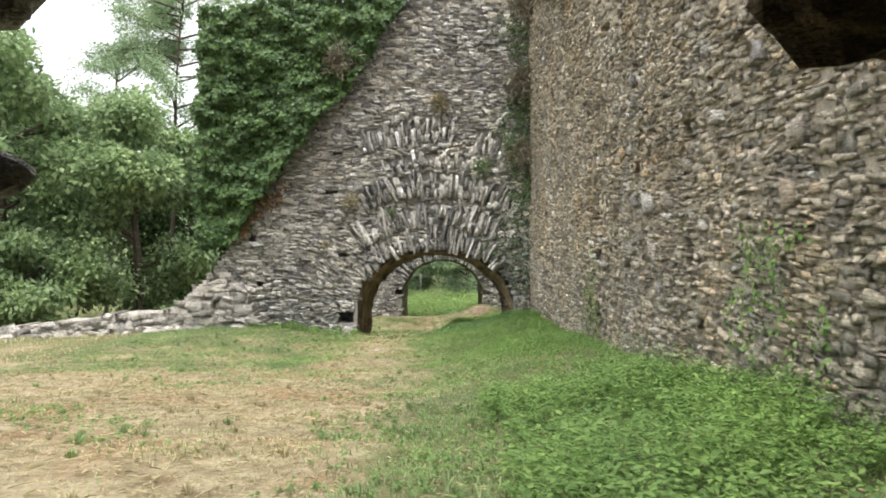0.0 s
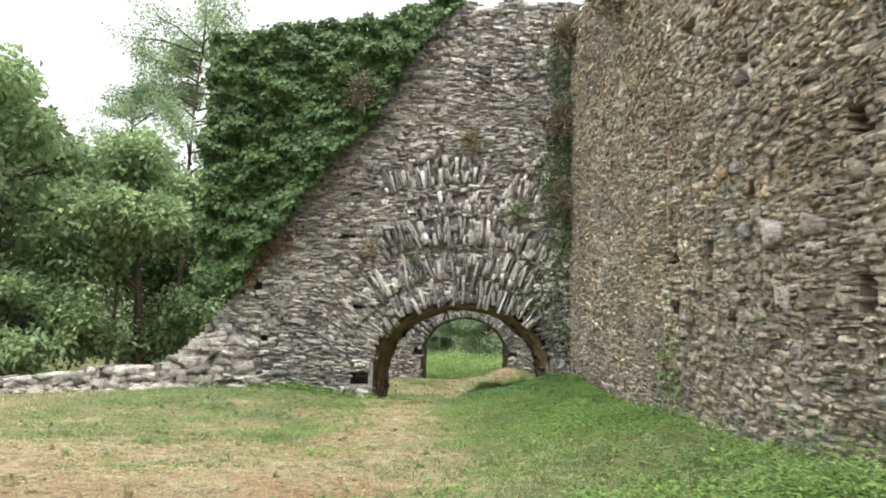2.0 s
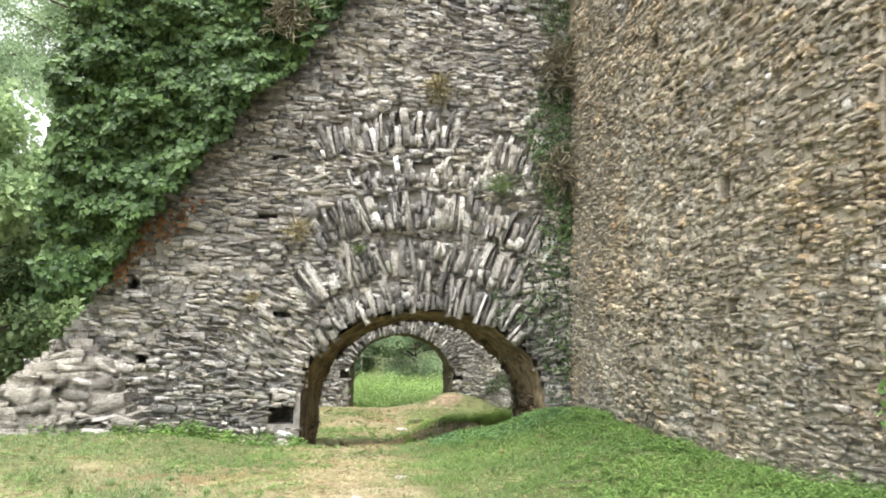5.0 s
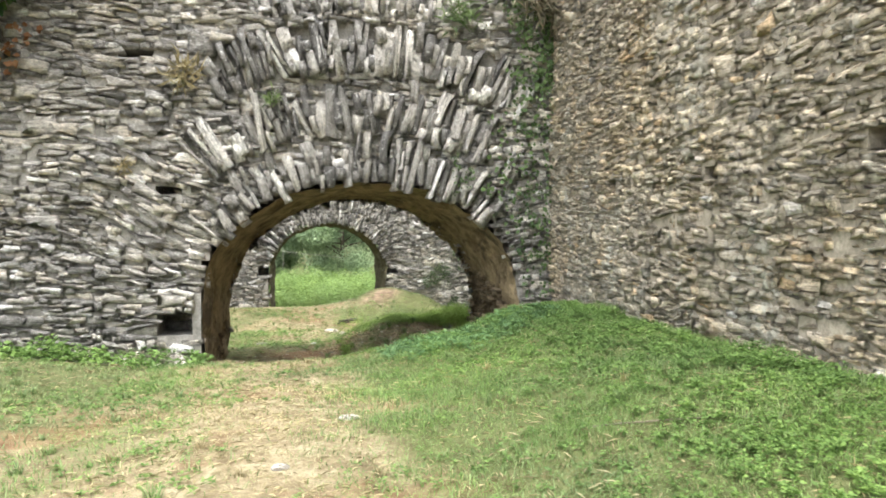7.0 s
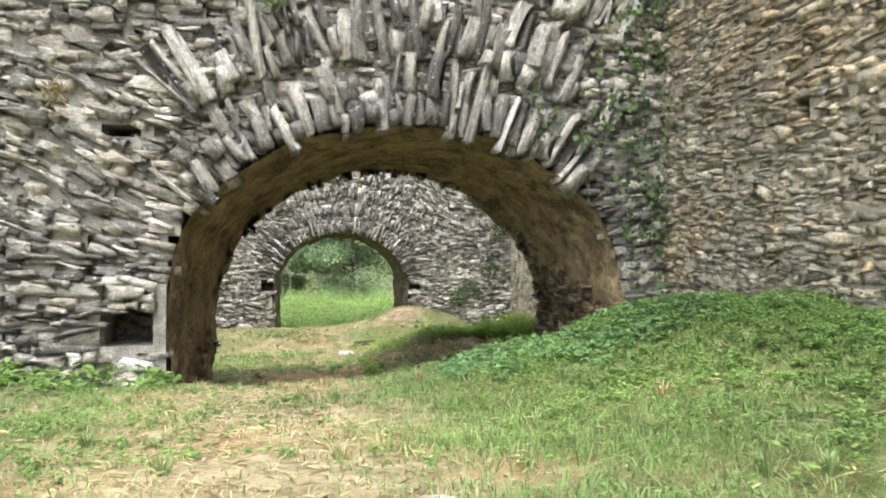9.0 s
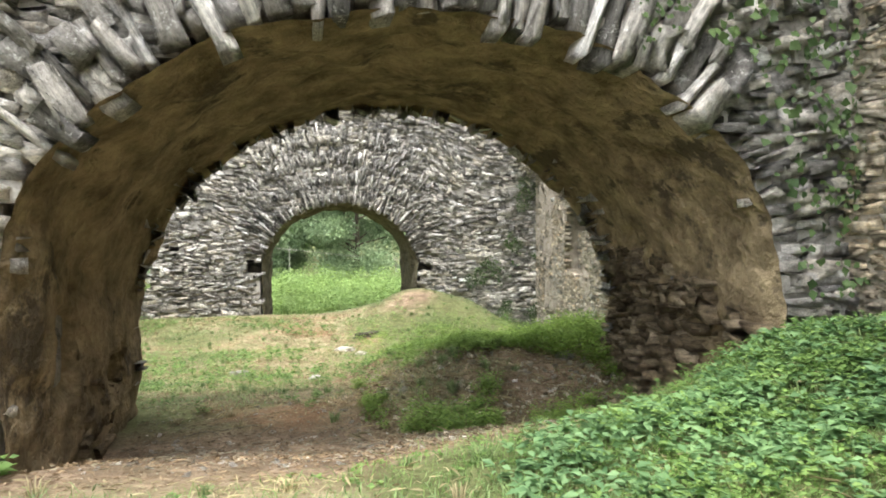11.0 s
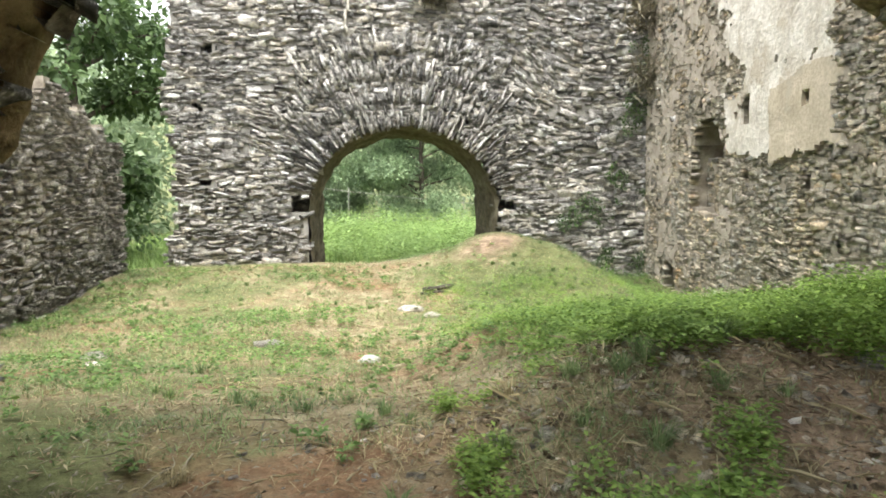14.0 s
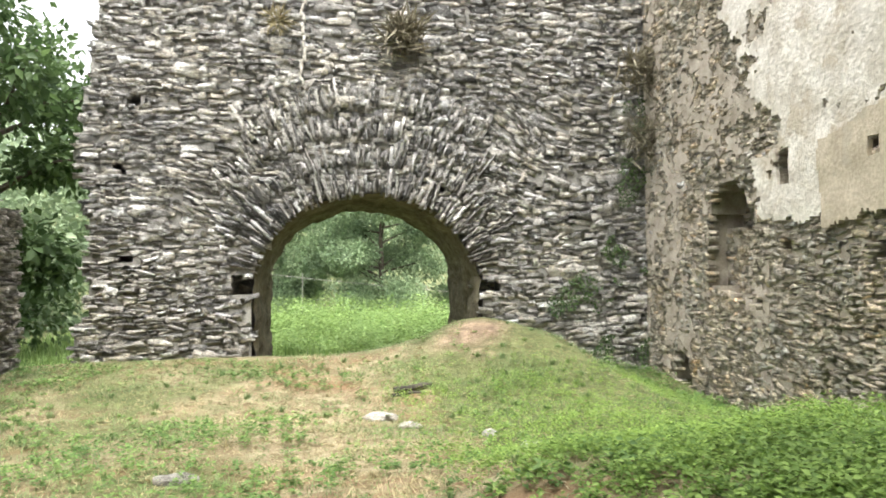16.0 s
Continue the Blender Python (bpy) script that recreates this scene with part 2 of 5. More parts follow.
# ---------------- the lie of the land ----------------
BASE_Y = (-30, -6, 0, 3, 7, 10, 12, 14.5, 17.0, 18.1, 18.7, 19.3, 20.4, 21.2, 24.0, 24.8, 27.5, 30.7, 34, 60, 200)
BASE_Z = (1.2, 0.5, 0.12, -0.12, -0.48, -0.72, -0.85, -0.93, -1.08, -1.26, -1.42, -1.54, -1.51, -1.6, -2.04, -2.12, -2.2, -1.98, -2.5, -2.6, 2.0)
RISE_Y = (-10, 2, 5, 8, 12, 15, 17.1, 17.7, 18.1, 18.6, 19.4, 60)
RISE_Z = (0.1, 0.1, 0.22, 0.32, 0.36, 0.42, 0.58, 0.5, 0.3, 0.14, 0.08, 0.0)


def land(x, y):
    x, y = np.asarray(x, dtype=float), np.asarray(y, dtype=float)
    z = np.interp(y, BASE_Y, BASE_Z)
    near_arch = ease(y, 14.3, 16.8)
    side = (1 - near_arch) * ease(x, -0.6, 2.0) + near_arch * (0.3 * ease(x, -0.8, 0.7) + 0.7 * ease(x, 0.6, 1.7))
    z = z + np.interp(y, RISE_Y, RISE_Z) * side * (1 - ease(x, 5, 12))
    z = z - 0.30 * ease(-x, 4, 12) * ease(y, 6, 17) + 0.18 * ease(-x, 2.6, 4.5) * ease(y, 13, 17) * (1 - ease(y, 18, 20))
    bank = ease(x + 0.12 * np.sin(y * 2.3), -0.6, 0.5) * ease(y + 0.12 * fbm(x * 2.2, y, 1.0), 19.3, 20.45) * (1 - ease(y, 22.2, 25.5))
    z = z + 0.34 * bank * (1 - ease(x, 6, 10))
    face = ease(x, -0.9, 0.1) * ease(y, 18.9, 19.4) * (1 - ease(y, 20.5, 20.9))
    z = z + 0.035 * face * (fbm(x * 5.5, y * 5.5, 3.0) + 0.6 * fbm(x * 11, y * 11, 8.0))
    z = z + 0.52 * np.exp(-((x - 1.8) / 1.3) ** 2 - ((y - 30.5) / 1.6) ** 2)
    z = z + 0.12 * np.exp(-((x + 2.6) / 1.6) ** 2 - ((y - 29.4) / 1.6) ** 2)
    z = z - 0.40 * ease(x, 2.7, 4.3) * ease(y, 24.5, 28.5)
    z = z + 0.05 * fbm(x * 0.9, y * 0.9, 2.0) + 0.02 * fbm(x * 3.1, y * 3.1, 5.0)
    far = np.hypot(x, y - 15)
    z = z + 0.10 * np.clip(far - 60, 0, 260) * ease(y, 30, 90) + 0.02 * np.clip(far - 60, 0, 500)
    return z


def greenness(x, y):
    """0: dry grass, 1: green."""
    g = ease(x + 0.35 * fbm(x * 0.8, y * 0.5, 7.0), -1.3, 0.5)
    lawn = 0.62 - 0.75 * np.exp(-((x + 1.1) / 0.8) ** 2) + 0.3 * fbm(x * 0.6, y * 0.6, 2.0)
    g = np.maximum(g, lawn * ease(y, 7, 12))
    g = np.where(y > 19.5, 0.58 + 0.45 * ease(x, 0.2, 1.2) - 0.35 * np.exp(-((x + 0.6) / 0.8) ** 2) - 0.25 * np.exp(-((x - 1.6) / 0.8) ** 2 - ((y - 30) / 1.2) ** 2), g)
    g = g + 0.45 * ease(y, 13.5, 17) * (1 - ease(y, 18, 19)) * ease(-x, 2.0, 3.0)
    g = np.where(y > 32.5, 1.0, g)
    return np.clip(g + 0.35 * fbm(x * 1.4, y * 1.4, 3.0), 0, 1)


def bareness(x, y):
    """1: trodden earth and litter in the passage and on the face of the bank."""
    p = ease(y, 16.9, 17.9) * (1 - ease(y, 19.3, 20.3)) * (1 - ease(x - 0.6 * ease(y, 18.2, 19), 0.2, 1.0))
    face = 0.9 * ease(y, 18.6, 19.2) * (1 - ease(y, 20.2, 20.7)) * ease(x, -0.2, 0.4)
    mound = 1.0 * np.exp(-((x - 1.5) / 0.8) ** 2 - ((y - 30.0) / 0.9) ** 2)
    return np.clip(np.maximum(np.maximum(p, face), mound) * 0.75 + 0.15 * fbm(x * 1.9, y * 1.9, 9.0), 0, 1)


def axis(lo, hi, near_lo, near_hi, step, far_step):
    a = [near_lo]
    while a[-1] < near_hi:
        a.append(a[-1] + step)
    s = step
    while a[-1] < hi:
        s = min(s * 1.35, far_step)
        a.append(a[-1] + s)
    b, s = [near_lo], step
    while b[-1] > lo:
        s = min(s * 1.35, far_step)
        b.append(b[-1] - s)
    return np.array(b[:0:-1] + a)


gx, gy = axis(-900, 900, -7, 6, 0.11, 60), axis(-600, 1500, -1, 33, 0.11, 60)
GX, GY = np.meshgrid(gx, gy)
GZ = land(GX, GY)
nx, ny = len(gx), len(gy)
idx = np.arange(nx * ny).reshape(ny, nx)
quads = np.stack([idx[:-1, :-1], idx[:-1, 1:], idx[1:, 1:], idx[1:, :-1]], -1).reshape(-1, 4)
ground = new("ground", mesh_of_arrays("ground", np.stack([GX, GY, GZ], -1).reshape(-1, 3), quads, GROUND, True))
tagged(ground, "sloping ground of dry straw-coloured and green grass", "ground", kind="structure")
cover = ground.data.color_attributes.new("cover", "FLOAT_COLOR", "POINT")
cols = np.zeros((nx * ny, 4), dtype=np.float32)
cols[:, 0], cols[:, 1], cols[:, 3] = (greenness(GX, GY) * 0.9).ravel(), bareness(GX, GY).ravel(), 1
cover.data.foreach_set("color", cols.ravel())


# ---------------- rubble masonry ----------------
rng = np.random.default_rng(7)
RING = 8


def stone_shape(seed, blunt=False):
    """A flat irregular block in a unit cell: back ring, front ring and a bulged middle; x along, y up, z outwards."""
    r = np.random.default_rng(seed)
    corner = np.array([(-.5, -.44), (-.46, -.5), (.45, -.5), (.5, -.42), (.5, .44), (.43, .5), (-.47, .5), (-.5, .42)])
    out = corner + r.uniform(-1, 1, corner.shape) * ((0.05, 0.14) if blunt else (0.15, 0.15))
    out[:, 1] *= 1 + out[:, 0] * r.uniform(-.9, .9) * (0.5 if blunt else 1)
    tilt = r.uniform(-0.22, 0.22, 2)
    front = np.c_[out * r.uniform(.93, 1.02, (RING, 1)), np.zeros(RING)]
    front[:, 2] = front[:, 0] * tilt[0] + front[:, 1] * tilt[1] + r.uniform(-.14, .08, RING)
    back = np.c_[out, np.full(RING, -1.0)]
    top = np.array([[r.uniform(-.25, .25), r.uniform(-.25, .25), r.uniform(-0.05, .08)]])
    return np.concatenate([back, front, top])


SHAPES = np.stack([stone_shape(100 + i) for i in range(28)] + [stone_shape(300 + i, True) for i in range(12)])
tri = []
for i in range(RING):
    j = (i + 1) % RING
    tri += [(i, j, RING + j), (i, RING + j, RING + i), (RING + i, RING + j, 2 * RING)]
TRI = np.array(tri)
SHAPE_MESH = {}


def stone_meshes(material):
    if material.name not in SHAPE_MESH:
        SHAPE_MESH[material.name] = [mesh_of_arrays("stone_shape", s, TRI, material) for s in SHAPES]
    return SHAPE_MESH[material.name]


def lay_stones(parent, stones, material, frame_matrix, pick=None, name="stone", rest_name="rubble_stones", blunt=False):
    """stones: rows of u, v, n, length, height, depth, turn. Those that pick() chooses, 300 at most, become parts of their own."""
    if not len(stones):
        return
    s = np.asarray(stones, dtype=float)
    kind = rng.integers(*((28, 40) if blunt else (0, 28)), len(s))
    single = np.zeros(len(s), dtype=bool)
    if pick is not None:
        where = np.nonzero(pick(s[:, 0], s[:, 1]))[0][:300]
        single[where] = True
    for i in np.nonzero(single)[0]:
        ob = child(new(name, stone_meshes(material)[kind[i]]), parent)
        ob.matrix_local = frame_matrix @ Matrix.Translation(s[i, :3]) @ Matrix.Rotation(s[i, 6], 4, "Z") @ Matrix.Diagonal((s[i, 3], s[i, 4], s[i, 5], 1))
    r, kind = s[~single], kind[~single]
    if not len(r):
        return
    local = SHAPES[kind] * r[:, None, 3:6]
    ca, sa = np.cos(r[:, 6])[:, None], np.sin(r[:, 6])[:, None]
    p = np.stack([local[..., 0] * ca - local[..., 1] * sa, local[..., 0] * sa + local[..., 1] * ca, local[..., 2]], -1) + r[:, None, :3]
    p = p.reshape(-1, 3)
    fm = np.array(frame_matrix)
    p = p @ fm[:3, :3].T + fm[:3, 3]
    f = (TRI[None] + (np.arange(len(r)) * SHAPES.shape[1])[:, None, None]).reshape(-1, 3)
    rest = child(new(rest_name, mesh_of_arrays(rest_name, p, f, material)), parent)
    tagged(rest, kind="stuff")


def courses(u0, u1, v0, v1, depth, height=(0.03, 0.085), length=(0.10, 0.40), wave=0.06, proud=0.04, skip=0.03, tilt=None, askew=0.10, tight=(0.84, 0.98)):
    """Rubble courses over a rectangle; depth(u, v) says how far the face lies back there, or nan where nothing stands."""
    rows, u = [], u0 - 0.2
    while u < u1:
        strip = rng.uniform(0.3, 0.95)
        v = v0 - rng.uniform(0, 0.1)
        thin = rng.uniform(0.8, 1.25)
        while v < v1:
            h = rng.uniform(*height) * thin * (1.6 if rng.random() < 0.06 else 1)
            edge, x = u + strip + rng.uniform(-.14, .14), u + rng.uniform(-.14, .14)
            while x < edge - 0.05:
                w = min(rng.uniform(*length) * (0.7 + 3.0 * h), edge - x + 0.03)
                rows.append((x + w / 2, v + h / 2 + wave * math.sin(x * 0.9 + v * 1.7) + rng.uniform(-.014, .014), w, h * rng.uniform(0.75, 1.1)))
                x += w + rng.uniform(-0.02, 0.016)
            v += h * rng.uniform(*tight)
        u += strip
    a = np.array(rows)
    d = depth(a[:, 0], a[:, 1])
    keep = ~np.isnan(d) & (rng.random(len(a)) > skip)
    a, d = a[keep], d[keep]
    k = len(a)
    big = rng.random(k) < 0.06
    hh = a[:, 3] * rng.uniform(.8, 1.08, k) * np.where(big, 1.7, 1)
    turn = rng.normal(0, askew, k) + 0.10 * fbm(a[:, 0] * 0.8, a[:, 1] * 0.8, 11.0) + (tilt(a[:, 0], a[:, 1]) if tilt else 0)
    return np.c_[a[:, 0], a[:, 1], -d + rng.uniform(-.3, 1, k) * proud + np.where(big, 0.012, 0), a[:, 2] * rng.uniform(.9, 1.12, k) * np.where(big, 1.2, 1), hh, rng.uniform(.10, .16, k), turn]


def core_mesh(name, u0, u1, v0, v1, thick, depth, frame_matrix, material, cell=0.1, set_back=0.022):
    """The solid behind the stones: a face in small cells, pushed back at holes and niches and left out at openings."""
    cu, cv = int(round((u1 - u0) / cell)), int(round((v1 - v0) / cell))
    U, V = np.meshgrid(u0 + (np.arange(cu) + 0.5) * cell, v0 + (np.arange(cv) + 0.5) * cell)
    D = depth(U.ravel(), V.ravel()).reshape(U.shape) + set_back
    verts, faces = [], []

    def quad(*p):
        b = len(verts)
        verts.extend(p)
        faces.append((b, b + 1, b + 2, b + 3))

    big = np.full((cv + 2, cu + 2), np.nan)
    big[1:-1, 1:-1] = D
    full = thick
    for j in range(cv):
        y0, y1 = v0 + j * cell, v0 + (j + 1) * cell
        for i in range(cu):
            d = D[j, i]
            if np.isnan(d):
                continue
            x0, x1 = u0 + i * cell, u0 + (i + 1) * cell
            quad((x0, y0, -d), (x1, y0, -d), (x1, y1, -d), (x0, y1, -d))
            quad((x0, y1, -full), (x1, y1, -full), (x1, y0, -full), (x0, y0, -full))
            for e, (p, q) in (((j + 1, i), ((x0, y1), (x0, y0))), ((j + 1, i + 2), ((x1, y0), (x1, y1))), ((j, i + 1), ((x0, y0), (x1, y0))), ((j + 2, i + 1), ((x1, y1), (x0, y1)))):
                o = big[e]
                o = full if np.isnan(o) else o
                if o > d + 1e-6:
                    quad((*p, -o), (*q, -o), (*q, -d), (*p, -d))
    me = mesh_of_arrays(name, np.array(verts), np.array(faces), material)
    me.transform(frame_matrix)
    return me


def box_hole(u, v, cu, cv, w, h):
    return (abs(u - cu) < w / 2) & (abs(v - cv) < h / 2)


def ellipse_in(u, v, cx, cz, a, b, foot, power=2.0):
    """Inside an arched opening: an elliptic head over straight jambs that go down to foot."""
    head = abs((u - cx) / a) ** power + ((np.maximum(v, cz) - cz) / b) ** power < 1
    return head & (v > foot)


def voussoirs(cx, cz, a, b, inner, outer, deg0, deg1, width, out=0.03, power=2.0, ragged=0.045, askew=0.12):
    """Thin slabs set on edge, fanned round an arch between two offsets of its curve."""
    rows, ang, e = [], radians(deg0), 2 / power
    while ang < radians(deg1):
        c, s = math.cos(ang), max(math.sin(ang), 1e-3)
        px, pz = math.copysign(abs(c) ** e, c), s ** e
        nx_, nz_ = math.copysign(abs(px) ** (power - 1), px) / a, pz ** (power - 1) / b
        k = math.hypot(nx_, nz_)
        nx_, nz_ = nx_ / k, nz_ / k
        w = rng.uniform(*width)
        i0, o0 = inner + rng.uniform(-1, 1) * ragged, outer + rng.uniform(-.25, .12)
        mid = (i0 + o0) / 2
        cut = i0 + (o0 - i0) * rng.uniform(0.3, 0.7)
        for p, q in (((i0, cut), (cut, o0)) if rng.random() < 0.6 else ((i0, o0),)):
            if rng.random() > 0.05:
                g, skew = (p + q) / 2, rng.normal(0, 0.012)
                rows.append((cx + a * px + nx_ * g - nz_ * skew, cz + b * pz + nz_ * g + nx_ * skew, 0.01 + rng.uniform(-.3, 1) * out, (q - p) * 1.03, w * rng.uniform(.8, 1.2), rng.uniform(.16, .24), math.atan2(nz_, nx_) + rng.normal(0, askew)))
        speed = math.hypot((a + mid) * s, (b + mid) * c)
        ang += (w * rng.uniform(0.85, 1.02) + rng.uniform(0.0, 0.012)) / max(speed, 0.5)
    return rows


# wall frames: local x along the wall, local y up, local z out of the face
FRONT = Matrix(((1, 0, 0, 0), (0, 0, -1, 18.1), (0, 1, 0, 0), (0, 0, 0, 1)))
BACK = Matrix(((1, 0, 0, 0), (0, 0, -1, 30.7), (0, 1, 0, 0), (0, 0, 0, 1)))
RIGHT_OUT = Matrix(((0, 0, -1, 2.27), (-1, 0, 0, 0), (0, 1, 0, 0), (0, 0, 0, 1)))
RIGHT_IN = Matrix(((0, 0, -1, 4.6), (-1, 0, 0, 0), (0, 1, 0, 0), (0, 0, 0, 1)))
LEFT_IN = Matrix(((0, 0, 1, -5.0), (1, 0, 0, 0), (0, 1, 0, 0), (0, 0, 0, 1)))
BEHIND = Matrix(((-1, 0, 0, 0), (0, 0, 1, 20.2), (0, 1, 0, 0), (0, 0, 0, 1)))

A1 = (-0.2, -0.42, 1.96, 1.38)
A1R = (-0.17, -0.76, 1.90, 1.60)
A2 = (-0.02, -0.87, 1.74, 1.42)


FANS = ((0.0, 0.55, 40, 152), (0.63, 1.28, 42, 139), (1.38, 2.02, 50, 128), (2.12, 2.5, 74, 112), (2.75, 3.38, 84, 118), (2.6, 3.25, 62, 77))


def fan_band(u, v):
    """Where slabs on edge take the place of the courses."""
    on = np.zeros(np.shape(u), dtype=bool)
    ang = np.arctan2(v - A1[1], u - A1[0])
    for o0, o1, d0, d1 in FANS[2:]:
        bounds = []
        for deg in (d0 + 1.5, d1 - 1.5):
            c, h = math.cos(radians(deg)), math.sin(radians(deg))
            k = math.hypot(c / A1[2], h / A1[3])
            bounds.append(math.atan2(A1[3] * h + h / A1[3] / k * (o0 + o1) / 2, A1[2] * c + c / A1[2] / k * (o0 + o1) / 2))
        r0 = ((u - A1[0]) / (A1[2] + o0)) ** 2 + ((v - A1[1]) / (A1[3] + o0)) ** 2
        r1 = ((u - A1[0]) / (A1[2] + o1)) ** 2 + ((v - A1[1]) / (A1[3] + o1)) ** 2
        on |= (r0 > 1) & (r1 < 1) & (ang > bounds[0]) & (ang < bounds[1])
    return on


def front_lean(u, v):
    """The courses lean towards the arch where they meet the fan."""
    return -0.62 * np.exp(-((u + 2.95) / 0.65) ** 2 - ((v - 0.55) / 0.75) ** 2) + 0.35 * np.exp(-((u - 2.1) / 0.4) ** 2 - ((v - 0.6) / 0.6) ** 2)


def back_lean(u, v):
    return -0.75 * np.exp(-((u - 2.4) / 0.6) ** 2 - ((v - 1.5) / 0.8) ** 2) - 0.4 * np.exp(-((u + 2.5) / 0.6) ** 2 - ((v - 0.4) / 0.6) ** 2)


def front_depth(u, v):
    d = np.zeros_like(u)
    slope = np.interp(v, (-3, -0.3, 0.3, 0.9, 2.05, 8.2), (-6.6, -6.4, -6.0, -5.5, -5.8, -5.95)) + 0.12 * fbm(v * 3, v * 2, 1.0)
    d[u < slope] = np.nan
    ring = ellipse_in(u, v, A1[0], A1[1] + .1, A1[2] + 0.62, A1[3] + 0.60, -0.35) | (ellipse_in(u, v, A1[0], A1[1], A1[2] + 1.9, A1[3] + 2.0, 0.5) & (abs(u - A1[0]) < 0.5 + 0.72 * (v - 0.2)))
    d[ring] += 0.06
    d[fan_band(u, v)] = 0.07
    d[box_hole(u, v, -4.91, 1.28, .18, .2) | box_hole(u, v, -2.55, 0.86, .25, .12) | box_hole(u, v, -2.65, 3.5, .4, .1) | box_hole(u, v, -2.87, 2.45, .4, .1) | box_hole(u, v, -4.7, 0.1, .2, .12)] = 0.45
    d[box_hole(u, v, -2.5, -0.78, .5, .32)] = 0.6
    d[ellipse_in(u, v, A1[0], A1[1], A1[2] + 0.09, A1[3] + 0.09, -9) | ((u > 0) & (u < 2.2) & (v < -0.6))] = np.nan
    d[v > np.interp(u, (-6.2, -4.4, -2.2, -0.8), (6.8, 7.05, 7.3, 8.1)) + 0.2 * fbm(u * 2, u * 3, 4.0)] = np.nan
    return d


def front_stone_depth(u, v):
    d = front_depth(u, v)
    d[ellipse_in(u, v, A1[0], A1[1], A1[2] + 0.06, A1[3] + 0.06, -9) | fan_band(u, v)] = np.nan
    return d


def right_out_depth(u, v):
    y = -u
    d = 0.05 * fbm(u * 0.7, v * 0.8, 2.0)
    d = d + 0.02
    d = d + 0.10 * np.exp(-((y - 10.25) / 0.45) ** 4) * (1 - ease(v, 2.6, 4.0)) - 0.05 * ease(y, 10.6, 11.0)
    for cy, cz, w, h, deep in ((9.38, 1.28, .26, .62, .45), (8.55, 0.97, .2, .22, .4), (14.38, .83, .24, .2, .45), (16.25, .82, .14, .2, .4), (15.63, 2.05, .22, .2, .4), (12.69, .92, .2, .14, .4), (12.82, 2.05, .24, .26, .4), (10.66, 0.89, .2, .16, .4), (10.68, 1.54, .16, .2, .3), (6.48, 0.97, .26, .26, .45), (6.54, 2.08, .24, .22, .45), (8.43, 3.1, .3, .34, .4), (9.94, 4.1, .5, .3, .35), (14.42, 4.22, .2, .2, .4), (5.2, 2.6, .2, .2, .4)):
        d[box_hole(y, v, cy, cz, w, h)] = deep
    d[v > 7.4 + 0.3 * fbm(u * 1.3, u * 2, 6.0) + 0.05 * (15 - y)] = np.nan
    return d


def right_out_stones(u, v):
    """Stones only on the stretch that faces the grass, from its foot to the broken top."""
    d, y = right_out_depth(u, v), -u
    d[(y < 1.6) | (v > 1.6 + 0.62 * (y - 0.6)) | (v < land(np.full(u.shape, 2.25), y) - 0.12)] = np.nan
    return d


def back_depth(u, v):
    d = np.zeros_like(u)
    edge = np.interp(v, (-3, -1.6, -1.2, 0.3, 1.2, 3.4, 7), (-4.45, -4.3, -4.1, -4.15, -4.3, -3.95, -3.7)) + 0.09 * fbm(v * 4, v * 3, 3.0)
    d[u < edge] = np.nan
    ring = ellipse_in(u, v, A2[0], A2[1] + .1, A2[2] + 0.5, A2[3] + 0.45, -0.7) | (ellipse_in(u, v, A2[0], A2[1] + .1, A2[2] + 1.2, A2[3] + 1.3, 0.2) & (abs(u) < 0.8 + 0.95 * (v + 0.2)))
    d[ring] += 0.03
    for cx, cz, w, h in ((-3.62, -.44, .34, .17), (-3.72, .88, .2, .17), (-3.5, 1.92, .22, .18), (-2.14, .83, .2, .18), (-2.2, -.02, .14, .14), (1.12, .72, .2, .16), (1.5, 1.58, .18, .18), (2.72, .64, .13, .13), (-1.95, -.86, .34, .28), (1.95, -.9, .34, .2), (4.0, 1.2, .12, .12)):
        d[box_hole(u, v, cx, cz, w, h)] = 0.5
    d[ellipse_in(u, v, A2[0], A2[1], A2[2] + 0.08, A2[3] + 0.08, -9)] = np.nan
    d[v > 6.6 + 0.3 * fbm(u * 2, u * 3, 8.0)] = np.nan
    return d


def right_in_depth(u, v):
    y = -u
    d = np.full(u.shape, 0.0)
    d[(y < 24.85 + 0.2 * fbm(v * 3, v * 2, 1.0))] = -0.28
    niche = (abs(y - 28.28) < 0.48) & (v > -1.0 + 0.15 * fbm(u * 4, v * 4, 2.0)) & ((v < 0.05) | (np.hypot(y - 28.28, v - 0.05) < 0.48))
    d[niche] = np.where(v[niche] < -0.15 + 0.12 * fbm(u[niche] * 5, v[niche] * 4, 3.0), 0.3, 0.55)
    for cy, cz, w, h in ((27.08, .52, .24, .44), (25.68, .52, .17, .19), (27.09, -.42, .22, .17), (25.66, -.46, .2, .2), (29.55, -2.16, .42, .5), (27.6, -1.1, .14, .14), (27.75, .0, .14, .3)):
        d[box_hole(y, v, cy, cz, w, h)] = 0.5
    d[v > 5.6 + 0.4 * fbm(u * 1.5, u * 2, 6.0)] = np.nan
    return d


def right_in_stones(u, v):
    d = right_in_depth(u, v)
    d[(v > 4.2) | (-u < 22.0)] = np.nan
    return d


def left_in_depth(u, v):
    d = 0.04 * fbm(u * 0.9, v, 3.0)
    d[v > 0.75 + 0.35 * fbm(u * 1.4, u * 2.2, 2.0) - 0.5 * ease(u, 29, 29.9)] = np.nan
    return d


